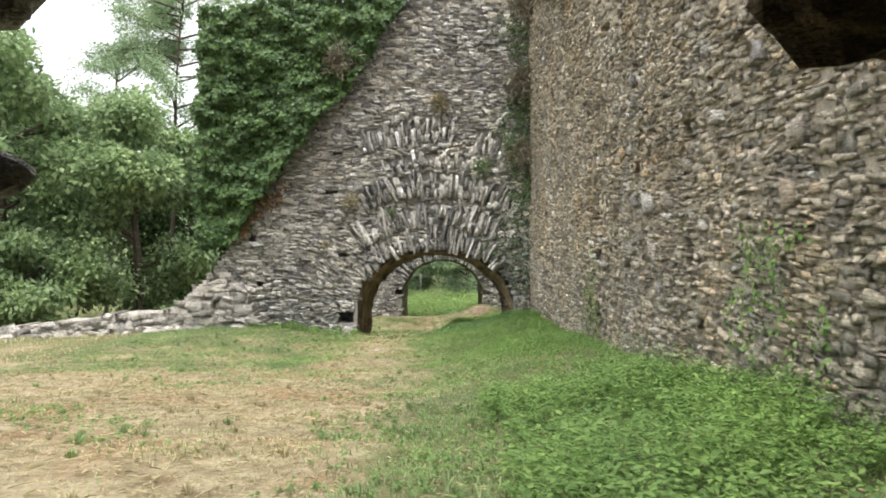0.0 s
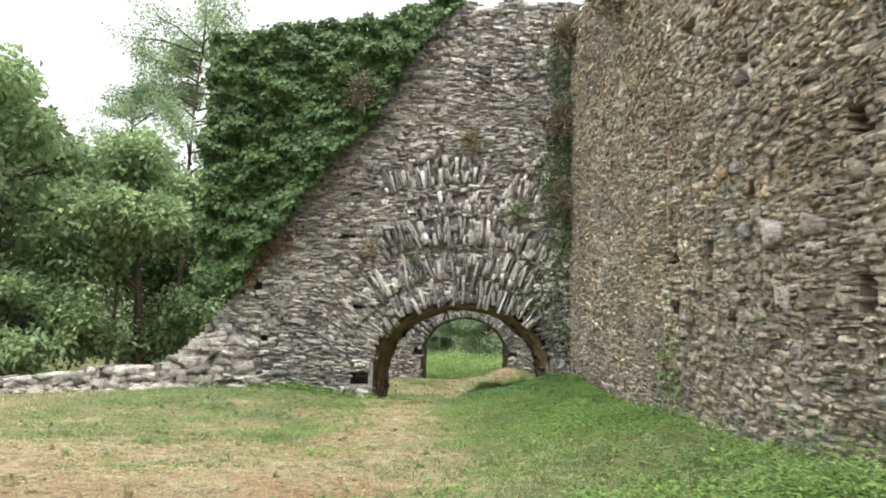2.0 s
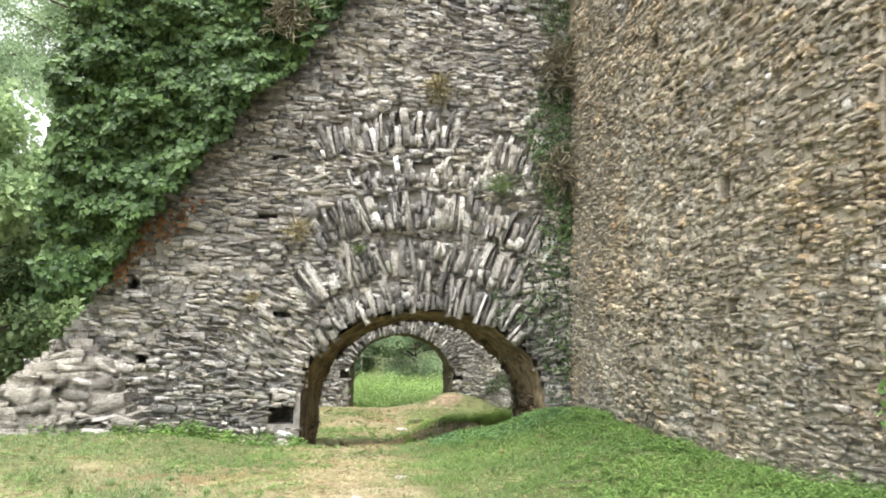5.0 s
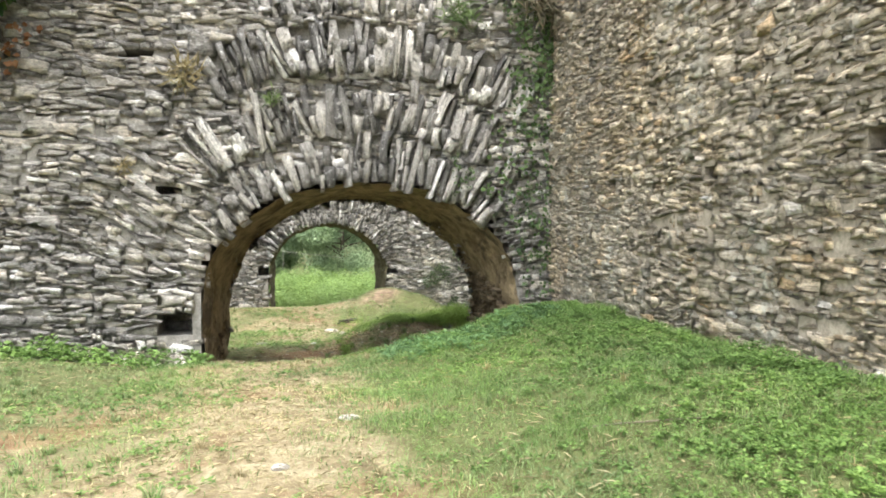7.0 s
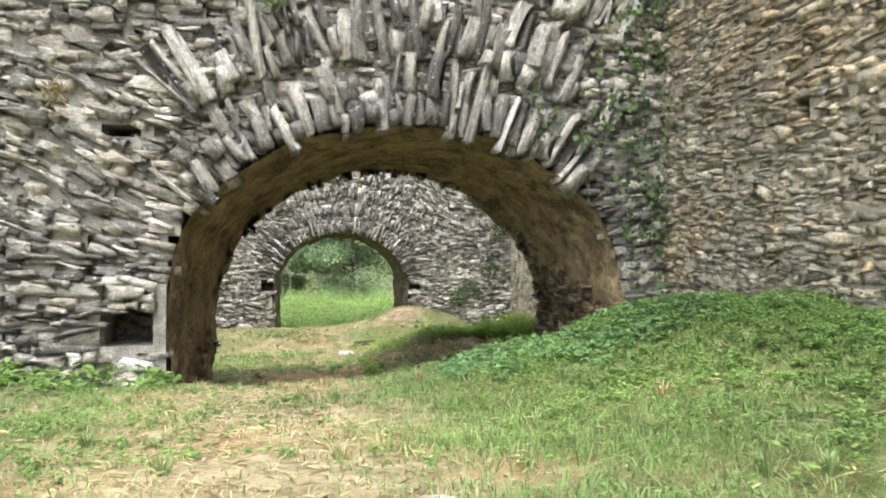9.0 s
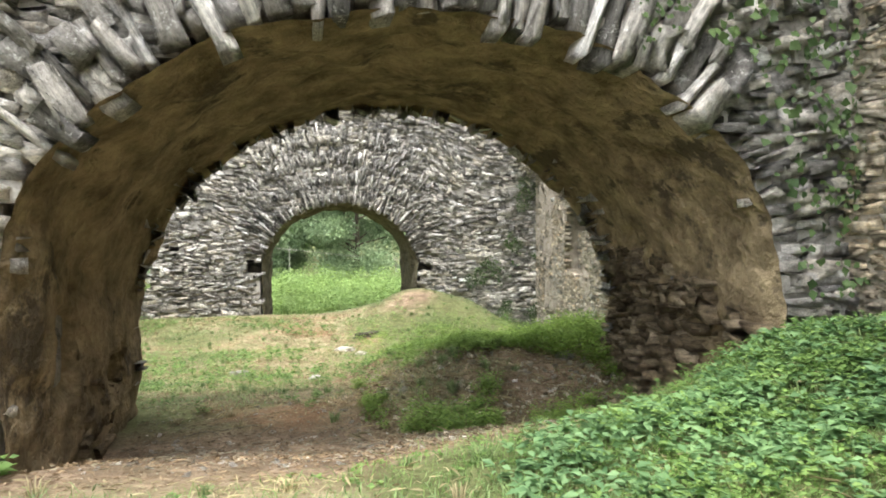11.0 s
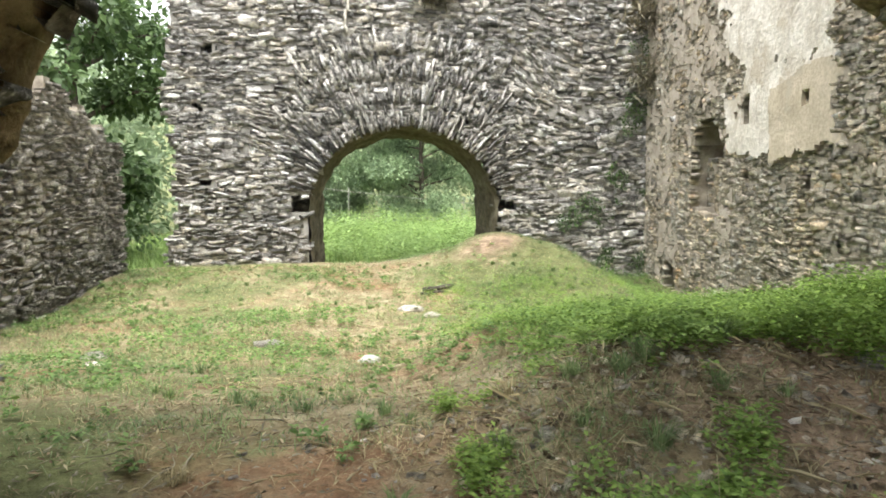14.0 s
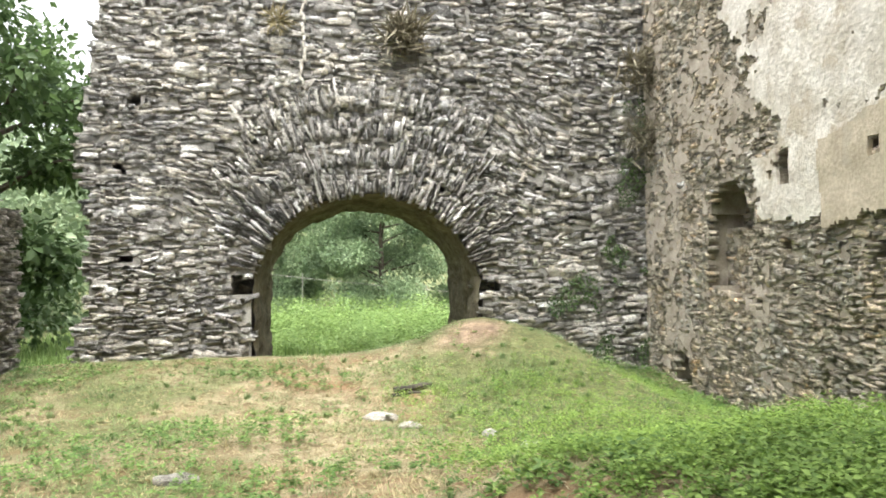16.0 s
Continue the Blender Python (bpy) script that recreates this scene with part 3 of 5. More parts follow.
def behind_depth(u, v):
    x = -u
    d = np.zeros_like(u)
    d[x < np.interp(v, (-3, 0.4, 2, 8), (-5.6, -5.4, -5.6, -5.8))] = np.nan
    d[ellipse_in(x, v, A1R[0], A1R[1], A1R[2] + 0.09, A1R[3] + 0.09, -9, 1.85)] = np.nan
    d[v > np.interp(x, (-6.2, -4.4, -2.2, -0.8), (6.7, 6.95, 7.2, 8.0))] = np.nan
    return d


def behind_stones(u, v):
    d = behind_depth(u, v)
    d[~ellipse_in(-u, v, A1R[0], A1R[1], A1R[2] + 1.3, A1R[3] + 1.3, -9)] = np.nan
    return d


def masonry_wall(name, label, u0, u1, v0, v1, thick, depth, stone_depth, m, material, mortar, pick, bed=0.02, **kw):
    wall = new(name, core_mesh(name, u0, u1, v0, v1, thick, depth, m, mortar, set_back=bed))
    tagged(wall, label, "wall", kind="structure")
    lay_stones(wall, courses(u0, u1, v0, v1, stone_depth, **kw), material, m, pick)
    return wall


wall_front = masonry_wall("wall_front", "grey slate rubble wall with a fanned stone arch", -6.8, 2.6, -2.4, 8.4, 1.72, front_depth, front_stone_depth, FRONT, SLATE, MORTAR_GREY, lambda u, v: (v > -0.9) & (v < 0.9) & (u < -2.3) & (u > -4.6), bed=0.03, height=(0.035, 0.095), length=(0.09, 0.34), proud=0.05, askew=0.13, tight=(0.8, 0.98), skip=0.05, tilt=front_lean)
wall_right = masonry_wall("wall_right", "tan schist rubble wall with small putlog holes", -18.2, 4.0, -1.2, 8.4, 1.2, right_out_depth, right_out_stones, RIGHT_OUT, TAN, MORTAR, lambda u, v: (v > -0.5) & (v < 1.6) & (u < -13.2) & (u > -15.4), height=(0.024, 0.06), length=(0.06, 0.25), proud=0.028, bed=0.006, askew=0.11, tight=(0.78, 0.93), skip=0.03)
wall_back = masonry_wall("wall_back", "grey rubble wall with an open round arch", -4.8, 4.9, -3.0, 7.0, 1.0, back_depth, back_depth, BACK, SLATE, MORTAR_GREY, lambda u, v: (v > -1.6) & (v < 0.2) & (u < -1.9), height=(0.032, 0.105), length=(0.08, 0.36), proud=0.035, bed=0.02, askew=0.15, tight=(0.76, 0.96), tilt=back_lean)
wall_inner = masonry_wall("wall_inner_right", "tall rubble wall with plaster remains and an arched niche", -30.9, -20.0, -3.0, 6.2, 1.0, right_in_depth, right_in_stones, RIGHT_IN, TAN, LIME, lambda u, v: (v > -1.9) & (v < -0.2) & (u < -25.2) & (u > -26.6), height=(0.03, 0.085), length=(0.07, 0.25), proud=0.022, bed=0.002, askew=0.15, tight=(0.66, 0.86))
wall_left = masonry_wall("wall_inner_left", "broken low rubble wall of pale brown stones", 20.1, 29.9, -3.0, 1.6, 0.9, left_in_depth, left_in_depth, LEFT_IN, PALE, LIME, lambda u, v: (v > -1.9) & (v < 0.0) & (u > 25.5) & (u < 27.5))
wall_behind = masonry_wall("wall_front_inner_face", "inner face of the arched rubble wall", -5.0, 6.2, -2.6, 8.2, 0.36, behind_depth, behind_stones, BEHIND, SLATE, MORTAR_GREY, None)

blocks = []
for i in range(90):
    y, v = rng.uniform(3.0, 17.6), rng.uniform(-0.2, 6.5)
    blocks.append((-y, v, 0.02 + rng.uniform(0, .015), rng.uniform(.1, .24), rng.uniform(.06, .14), 0.10, rng.normal(0, .12)))
for y, v, w, h in ((7.82, 1.5, .44, .26), (7.65, 0.98, .32, .32), (8.41, 1.58, .3, .2), (7.12, 1.48, .42, .18), (7.1, 1.32, .3, .1), (7.4, 0.55, .22, .26), (16.14, 0.95, .34, .12), (4.53, 1.75, .3, .26), (4.62, 1.35, .22, .24), (4.75, 1.0, .3, .2), (11.6, 1.5, .34, .26), (12.6, 2.5, .3, .2), (13.2, 1.2, .3, .14), (8.6, 2.2, .2, .16)):
    blocks.append((-y, v, 0.018, w * 0.75, h * 0.72, 0.08, rng.normal(0, .1)))
lay_stones(wall_right, blocks, stone_material("mixed_blocks", ((0.0, (0.30, 0.29, 0.28)), (0.4, (0.46, 0.44, 0.41)), (0.62, (0.40, 0.30, 0.19)), (0.72, (0.5, 0.46, 0.38)), (1.0, (0.62, 0.61, 0.58))), (0.62, 0.6, 0.56), 0.02), RIGHT_OUT, lambda u, v: u < 9, "block")

# the fanned rings of slabs over both arches
a1 = new("stone_arch", None)
child(a1, wall_front)
rings = []
for i, (o0, o1, d0, d1) in enumerate(FANS):
    rings += voussoirs(*A1, o0, o1, d0, d1, (0.045, 0.15) if i < 3 else (0.04, 0.12), 0.075 if i < 3 else 0.045, ragged=0.07)
lay_stones(a1, rings, SLAB, FRONT, lambda u, v: (u < 2.25) & (v < 2.4), "voussoir", "voussoirs", True)
a2 = child(new("stone_arch", None), wall_back)
rings2 = []
for o0, o1, d0, d1 in ((0.0, 0.40, 8, 172), (0.45, 0.82, 24, 160), (0.9, 1.3, 40, 146), (1.35, 1.85, 52, 130)):
    rings2 += voussoirs(*A2, o0, o1, d0, d1, (0.03, 0.078), 0.025, ragged=0.05, askew=0.075)
lay_stones(a2, rings2, SLAB, BACK, lambda u, v: u < 9, "voussoir", "voussoirs", True)


rings3 = voussoirs(-A1R[0], A1R[1], A1R[2], A1R[3], 0.0, 0.42, 4, 176, (0.05, 0.12), 0.05, 1.85, 0.06)
lay_stones(child(new("stone_arch", None), wall_behind), rings3, SLATE, BEHIND, lambda u, v: u < 9, "voussoir", "voussoirs")


HOLLOWS = ((1, 18.66, -0.93, 0.22, 0.23, 0.26), (-1, 18.87, -0.82, 0.17, 0.24, 0.085), (-1, 19.71, -1.06, 0.16, 0.12, 0.14), (1, 19.6, -0.2, 0.1, 0.09, 0.1), (1, 19.25, -0.45, 0.08, 0.07, 0.1))


def vault(name, parent, front, rear, y0, y1, foot, material, rough, power=2.0, hollows=()):
    """The rough pitted underside of a passage, from one arched outline to the other, with hollows in its jambs."""
    deg = np.r_[-np.linspace(1, 0, 25)[:-1], np.radians(np.linspace(0, 180, 111)), np.pi + np.linspace(0, 1, 25)[1:]]
    ys = np.linspace(0, 1, 52)
    P = []
    for t in ys:
        cx, cz, a, b = [f + (r - f) * t for f, r in zip(front, rear)]
        y = y0 + t * (y1 - y0)
        for q in deg:
            if q < 0:
                x, z = cx + a, cz + q * (cz - foot)
            elif q > np.pi:
                x, z = cx - a, cz - (q - np.pi) * (cz - foot)
            else:
                e = 2 / (2 + (power - 2) * t)
                c, h = math.cos(q), max(math.sin(q), 0)
                x, z = cx + a * math.copysign(abs(c) ** e, c), cz + b * h ** e
            lump = noise.noise((x * 1.7, y * 1.7, z * 1.7)) + 0.55 * noise.noise((x * 4.5, y * 3.2, z * 5.5)) + 0.3 * noise.noise((x * 11, y * 8, z * 14))
            pit = max(noise.noise((x * 6 + 4, y * 6, z * 7)) - 0.42, 0) * 2.2
            nrm = (lump + pit) * rough
            for side, hy, hz, wy, wz, deep in hollows:
                if side * (x - cx) > 0.75 * a:
                    r = max(abs(y - hy) / wy, abs(z - hz) / wz) + 0.25 * noise.noise((y * 7, z * 7, side))
                    nrm += deep * (1 - ease(r, 0.75, 1.05))
            k = math.hypot(x - cx, max(z - cz, 0)) or 1
            P.append((x + (x - cx) / k * nrm, y, z + max(z - cz, 0) / k * nrm))
    w = len(deg)
    i = np.arange(len(ys) * w).reshape(len(ys), w)
    f = np.stack([i[:-1, :-1], i[:-1, 1:], i[1:, 1:], i[1:, :-1]], -1).reshape(-1, 4)
    return child(new(name, mesh_of_arrays(name, np.array(P), f, material, True)), parent)


vault("vault_soffit", wall_front, A1, A1R, 18.06, 20.25, -2.2, RENDER_COAT, 0.06, 1.85, HOLLOWS)


def hollow_at(u, v, side):
    d = np.zeros_like(u)
    for s_, hy, hz, wy, wz, deep in HOLLOWS:
        if s_ == side:
            d[(abs(abs(u) - hy) < wy) & (abs(v - hz) < wz)] = np.nan
    return d


def right_jamb(u, v):
    """Bare stonework low down and towards the far end, its plaster gone."""
    d = hollow_at(u, v, 1)
    y = -u
    d[(y > 20.2) | (y < 18.2)] = np.nan
    d[v > -0.62 + 0.5 * ease(y, 18.9, 19.9) + 0.5 * fbm(u * 2, v * 3, 3.0)] = np.nan
    d = d + 0.03 * fbm(u * 3, v * 3, 2.0) - 0.04 * ease(-v, 0.9, 1.3)
    return d


def left_jamb(u, v):
    d = hollow_at(u, v, -1)
    d[(u > 20.2) | (u < 19.35 + 0.5 * fbm(v * 3, v * 2, 5.0)) | (v > -0.75 + 0.3 * fbm(u * 4, u * 2, 1.0))] = np.nan
    return d


JAMB_R = Matrix(((0, 0, -1, 1.70), (-1, 0, 0, 0), (0, 1, 0, 0), (0, 0, 0, 1)))
JAMB_L = Matrix(((0, 0, 1, -2.13), (1, 0, 0, 0), (0, 1, 0, 0), (0, 0, 0, 1)))
lay_stones(wall_front, courses(-20.25, -18.12, -1.75, 0.3, right_jamb, (0.035, 0.085), (0.07, 0.22), proud=0.05, askew=0.2, tight=(0.76, 0.98), skip=0.08), BROWN, JAMB_R, lambda u, v: v > -9)
lay_stones(wall_front, courses(19.2, 20.24, -1.75, -0.4, left_jamb, (0.04, 0.10), (0.08, 0.2), proud=0.05, askew=0.2, tight=(0.8, 1.0), skip=0.08), BROWN, JAMB_L, lambda u, v: v > -9)
# the back arch's underside, a darker brown than the front vault
vault("vault_soffit", wall_back, A2, (A2[0], A2[1], 1.64, 1.34), 30.68, 32.9, -3.0, plain_rough("dark_brown_soffit", (0.07, 0.06, 0.038), (0.21, 0.185, 0.125), 3.0, 1.0, 0.05, fine=12), 0.07)


# ---------------- plaster remains on the inner wall ----------------
def plaster_sheet(name, parent, inside, y0, y1, v0, v1, out, material, label):
    """A thin coat with a broken edge, on the face of the inner wall, left off at its holes."""
    cell, verts, faces, ids = 0.032, [], [], {}
    ny_, nv_ = int((y1 - y0) / cell), int((v1 - v0) / cell)
    Y, V = np.meshgrid(y0 + (np.arange(ny_) + .5) * cell, v0 + (np.arange(nv_) + .5) * cell)
    on = inside(Y, V) & (np.nan_to_num(right_in_depth(-Y.ravel(), V.ravel()).reshape(Y.shape), nan=9) == 0)

    def vert(i, j, back):
        key = (i, j, back)
        if key not in ids:
            ids[key] = len(verts)
            y, v = y0 + i * cell, v0 + j * cell
            verts.append((4.6 - (0 if back else out + 0.012 * noise.noise((y * 3, v * 3, 1))), y + 0.012 * noise.noise((y * 9, v * 9, 4)), v + 0.012 * noise.noise((y * 9, v * 9, 7))))
        return ids[key]

    for j in range(nv_):
        for i in range(ny_):
            if not on[j, i]:
                continue
            faces.append((vert(i, j, 0), vert(i, j + 1, 0), vert(i + 1, j + 1, 0), vert(i + 1, j, 0)))
            for dj, di, p, q in ((0, -1, (i, j), (i, j + 1)), (0, 1, (i + 1, j + 1), (i + 1, j)), (-1, 0, (i + 1, j), (i, j)), (1, 0, (i, j + 1), (i + 1, j + 1))):
                jj, ii = j + dj, i + di
                if not (0 <= jj < nv_ and 0 <= ii < ny_ and on[jj, ii]):
                    faces.append((vert(*p, 0), vert(*p, 1), vert(*q, 1), vert(*q, 0)))
    ob = child(new(name, mesh_of(name, verts, faces, material, False)), parent)
    tagged(ob, label)


def white_area(y, v):
    f, g = fbm(y * 2.2, v * 2.2, 1.0), fbm(y * 6, v * 6, 2.0)
    low = np.interp(y, (24.8, 26.2, 26.45, 27.55, 27.75, 28.3, 30.7), (0.6, 0.6, -0.15, -0.12, 1.1, 2.2, 4.5))
    left = np.interp(v, (-0.2, 0.5, 0.95, 1.4, 2.1, 4.0), (27.6, 27.55, 27.25, 27.5, 27.6, 28.3))
    worn = ease(y - left, -0.7, 0.9)
    return (v > low + 0.16 * f + 0.06 * g) & (v < 4.6 + 0.4 * f) & (f + 0.8 * g > -0.55 + 1.3 * worn)


def beige_area(y, v):
    f, g = fbm(y * 1.8, v * 1.8, 6.0), fbm(y * 7, v * 7, 2.0)
    return (y > 24.9) & (y < 26.46 + 0.06 * f + 0.02 * g) & (v > -0.12 + 0.14 * f + 0.13 * g) & (v < np.interp(y, (24.9, 25.8, 26.5), (0.9, 0.86, 0.72)) + 0.10 * f + 0.02 * g)


def thin_wash(y, v):
    f, g = fbm(y * 2.6, v * 2.6, 12.0), fbm(y * 7, v * 7, 3.0)
    return (y > 27.4) & (f + 0.9 * g > 0.12) & ((y > 28.7) | (v > 0.6) | (y < 27.9)) & (v < 4.5) & (v > -2.2)


plaster_sheet("white_plaster", wall_inner, white_area, 24.95, 30.68, -2.6, 5.2, 0.045, WHITE_PLASTER, "patchy white lime plaster")
plaster_sheet("beige_plaster", wall_inner, beige_area, 24.95, 27.2, -0.5, 1.6, 0.065, BEIGE_PLASTER, "smooth beige plaster")
plaster_sheet("thin_plaster", wall_inner, thin_wash, 26.9, 30.68, -2.4, 4.6, 0.02, plain_rough("thin_lime_wash", (0.28, 0.24, 0.19), (0.52, 0.47, 0.4), 3.5), "thin worn plaster between the stones")


# ---------------- low broken wall running off beside the arch ----------------
LOW = Matrix(((1, 0, 0, 0), (0, 0, -1, 17.35), (0, 1, 0, 0), (0, 0, 0, 1)))


def low_depth(u, v):
    top = np.interp(u, (-16, -12.3, -11, -8.9, -6.7, -6.3, -6.0, -5.6, -5.2, -4.8, -4.4), (-1.5, -1.25, -1.02, -0.76, -0.5, -0.1, 0.2, 0.45, 0.1, -0.5, -1.0)) + 0.10 * fbm(u * 3, u * 2, 5.0)
    d = 0.42 * (v + 1.1) + 0.06 * fbm(u * 2, v * 3, 1.0)
    d[v > top] = np.nan
    return d


wall_low = masonry_wall("wall_low", "low tumbled wall of pale stones", -16, -4.3, -2.0, 0.8, 1.1, low_depth, low_depth, LOW, PALE, PALE, lambda u, v: u > -7.2, height=(0.07, 0.19), length=(0.14, 0.42), proud=0.13, askew=0.22)

# the jagged gap through which the walk begins
ENTRY = Matrix(((1, 0, 0, 0), (0, 0, -1, 0.48), (0, 1, 0, 0), (0, 0, 0, 1)))


def entry_depth(u, v):
    d = np.zeros_like(u)
    d[(u > -0.58 + 0.05 * fbm(v * 5, v * 3, 2.0)) & (u < 0.60 + 0.05 * fbm(v * 5, v * 3, 4.0)) & (v < 1.40 + 0.04 * fbm(u * 5, u * 3, 6.0))] = np.nan
    d[v > 2.6 + 0.2 * fbm(u * 3, u * 2, 6.0)] = np.nan
    return d


wall_entry = masonry_wall("wall_entry", "broken stone wall with a jagged gap", -2.6, 2.3, -0.6, 2.9, 0.16, entry_depth, entry_depth, ENTRY, TAN, MORTAR, None)
for x, y, z, sx, sy, sz, turn in ((-0.415, 0.6, 1.262, .088, .05, .07, 20), (-0.43, 0.6, 1.068, .075, .05, .028, 5), (-0.56, 0.6, 1.17, .1, .06, .14, 0), (0.43, 0.62, 1.265, .16, .05, .10, -8), (0.36, 0.62, 1.29, .09, .05, .07, 0), (0.64, 0.6, 1.2, .14, .06, .2, 0)):
    bm = bmesh.new()
    bmesh.ops.create_icosphere(bm, subdivisions=3, radius=1)
    for v in bm.verts:
        k = 1 + 0.30 * noise.noise(v.co * 1.6 + Vector((x * 9, 0, z * 7))) + 0.14 * noise.noise(v.co * 4.5 + Vector((0, x * 5, 0)))
        v.co = Vector((v.co.x * sx, v.co.y * sy, v.co.z * sz)) * k
    me = bpy.data.meshes.new("stone")
    bm.to_mesh(me)
    bm.free()
    me.materials.append(SLATE if x < 0 else BROWN)
    child(new("stone", me), wall_entry).matrix_local = pose(x, y, z, 0, turn, 0)


def slab(name, lo, hi, label, kind):
    bm = bmesh.new()
    bmesh.ops.create_cube(bm, size=1)
    for v in bm.verts:
        v.co = Vector([a + (b - a) * (c + 0.5) for a, b, c in zip(lo, hi, v.co)])
    bmesh.ops.subdivide_edges(bm, edges=bm.edges[:], cuts=5, use_grid_fill=True)
    for v in bm.verts:
        v.co += Vector((0.04, 0.04, 0.04)) * noise.noise(v.co * 1.7)
    me = bpy.data.meshes.new(name)
    bm.to_mesh(me)
    bm.free()
    me.materials.append(MORTAR)
    tagged(new(name, me), label, kind, kind="structure")


# unseen walls and ceiling, added to block light so the gap's stones stay dark
slab("shade_wall_left", (-2.9, -4.0, -0.6), (-2.5, 0.5, 2.7), "unseen wall added behind the gap to shade it", "wall")
slab("shade_wall_back", (-2.9, -4.4, -0.6), (2.6, -4.0, 2.7), "unseen wall added behind the gap to shade it", "wall")
slab("ceiling", (-2.9, -4.4, 2.7), (2.6, 0.6, 3.0), "unseen ceiling added behind the gap to shade it", "ceiling")


# ---------------- leaves, blades and stems ----------------
def unit(v):
    return v / np.maximum(np.linalg.norm(v, axis=-1, keepdims=True), 1e-9)


def leaf_mesh(name, at, along, normal, length, width, material, fold=0.15, spread=0.45):
    """Folded pointed leaves: at their stalks, along their midribs."""
    along, n = unit(along), len(at)
    side = unit(np.cross(along, normal))
    up = np.cross(side, along)
    length, width = np.broadcast_to(length, n)[:, None], np.broadcast_to(width, n)[:, None]
    mid = at + along * length * spread
    v = np.stack([at, mid + side * width / 2 + up * width * fold, at + along * length - up * length * 0.12, mid - side * width / 2 + up * width * fold], 1).reshape(-1, 3)
    b = np.arange(n)[:, None] * 4
    f = np.concatenate([b + np.array([[0, 1, 2]]), b + np.array([[0, 2, 3]])])
    return mesh_of_arrays(name, v, f, material)


def blade_mesh(name, at, lean, height, width, material):
    """Grass blades that bend over: two joints and a tip."""
    n = len(at)
    side = unit(np.stack([-lean[:, 1], lean[:, 0], np.zeros(n)], -1) + 1e-6) * np.asarray(width)[:, None] / 2
    h = np.asarray(height)[:, None]
    zup = np.array([[0, 0, 1.0]])
    m = at + lean * h * 0.35 + zup * h * 0.6
    t = at + lean * h * 1.0 + zup * h * (1.0 - 0.35 * np.linalg.norm(lean, axis=1, keepdims=True))
    v = np.stack([at - side, at + side, m + side * 0.75, m - side * 0.75, t], 1).reshape(-1, 3)
    b = np.arange(n)[:, None] * 5
    f = np.concatenate([b + np.array([[0, 1, 2]]), b + np.array([[0, 2, 3]]), b + np.array([[3, 2, 4]])])
    return mesh_of_arrays(name, v, f, material)


def random_dirs(n, up=0.3):
    d = rng.normal(size=(n, 3))
    d[:, 2] += up
    return unit(d)


def scatter(n, x0, x1, y0, y1, keep):
    x, y = rng.uniform(x0, x1, n), rng.uniform(y0, y1, n)
    k = rng.random(n) < keep(x, y)
    return x[k], y[k]


def in_passage_wall(x, y):
    """Where masonry stands on the ground."""
    thick = (y > 18.0) & (y < 20.3) & ((x < -2.0) | (x > 1.62))
    thick |= (y > 30.6) & (y < 32.7) & (abs(x) > 1.7)
    return thick | ((x > 2.2) & (y < 18.2)) | ((x > 4.5) & (y > 18)) | ((x < -4.95) & (x > -6) & (y > 20) & (y < 30))


def grass(name, n, x0, x1, y0, y1, chance, height, width, material, label, droop=0.5):
    x, y = scatter(n, x0, x1, y0, y1, lambda a, b: np.where(in_passage_wall(a, b), 0, chance(a, b)))
    z = land(x, y) - 0.01
    lean = rng.normal(0, droop, (len(x), 3))
    lean[:, 2] = 0
    h = rng.uniform(*height, len(x)) * (0.75 + 0.5 * ease(fbm(x * 1.7, y * 1.7, 4.0), -.4, .5))
    ob = new(name, blade_mesh(name, np.stack([x, y, z], -1), lean, h, rng.uniform(*width, len(x)), material))
    return tagged(ob, label, "grass", kind="stuff")


tuft = lambda x, y, k, s: ease(fbm(x * k, y * k, s), -0.15, 0.35)
bare = lambda x, y: np.clip(1 - 1.5 * bareness(x, y), 0, 1)
grass("green_grass", 250000, -7, 2.25, 1.2, 18.4, lambda x, y: np.clip(greenness(x, y) * 1.1 + 0.06, 0, 1) * (0.3 + 0.7 * tuft(x, y, 2.2, 1.0)) * bare(x, y), (0.025, 0.085), (0.004, 0.008), GRASS, "short green grass on the slope", 0.9)
grass("dry_grass", 230000, -10, 2.0, 1.2, 18.0, lambda x, y: np.clip(1.0 - greenness(x, y), 0.12, 1) * (0.3 + 0.7 * tuft(x, y, 1.6, 6.0)) * bare(x, y), (0.015, 0.06), (0.003, 0.007), HAY, "short dry straw-coloured grass", 1.4)
grass("fine_grass", 190000, -2.6, 2.25, 9.0, 18.2, lambda x, y: np.clip(greenness(x, y) * 1.1, 0.05, 1) * (0.4 + 0.6 * tuft(x, y, 2.6, 19.0)) * bare(x, y) * ease(y, 9, 10.5), (0.03, 0.08), (0.002, 0.004), WEED, "fine soft green grass before the arch", 1.0)
grass("courtyard_grass", 230000, -4.9, 4.5, 20.3, 33, lambda x, y: (0.2 + 0.8 * tuft(x, y, 1.9, 2.0)) * (0.3 + 0.7 * greenness(x, y)) * bare(x, y), (0.02, 0.085), (0.003, 0.007), GRASS, "patchy green grass inside the ruin", 1.1)
grass("courtyard_straw", 130000, -4.9, 4.5, 19.5, 33, lambda x, y: (0.25 + 0.75 * tuft(x, y, 1.5, 8.0)) * np.clip(1.15 - greenness(x, y), 0.1, 1) * bare(x, y), (0.02, 0.08), (0.003, 0.007), HAY, "dry trodden grass inside the ruin", 1.4)
grass("meadow_grass", 30000, -9, 10, 33.2, 50, lambda x, y: 0.9 + 0 * x, (0.25, 0.5), (0.012, 0.03), BRACKEN, "tall bright green meadow behind the ruin", 0.35)
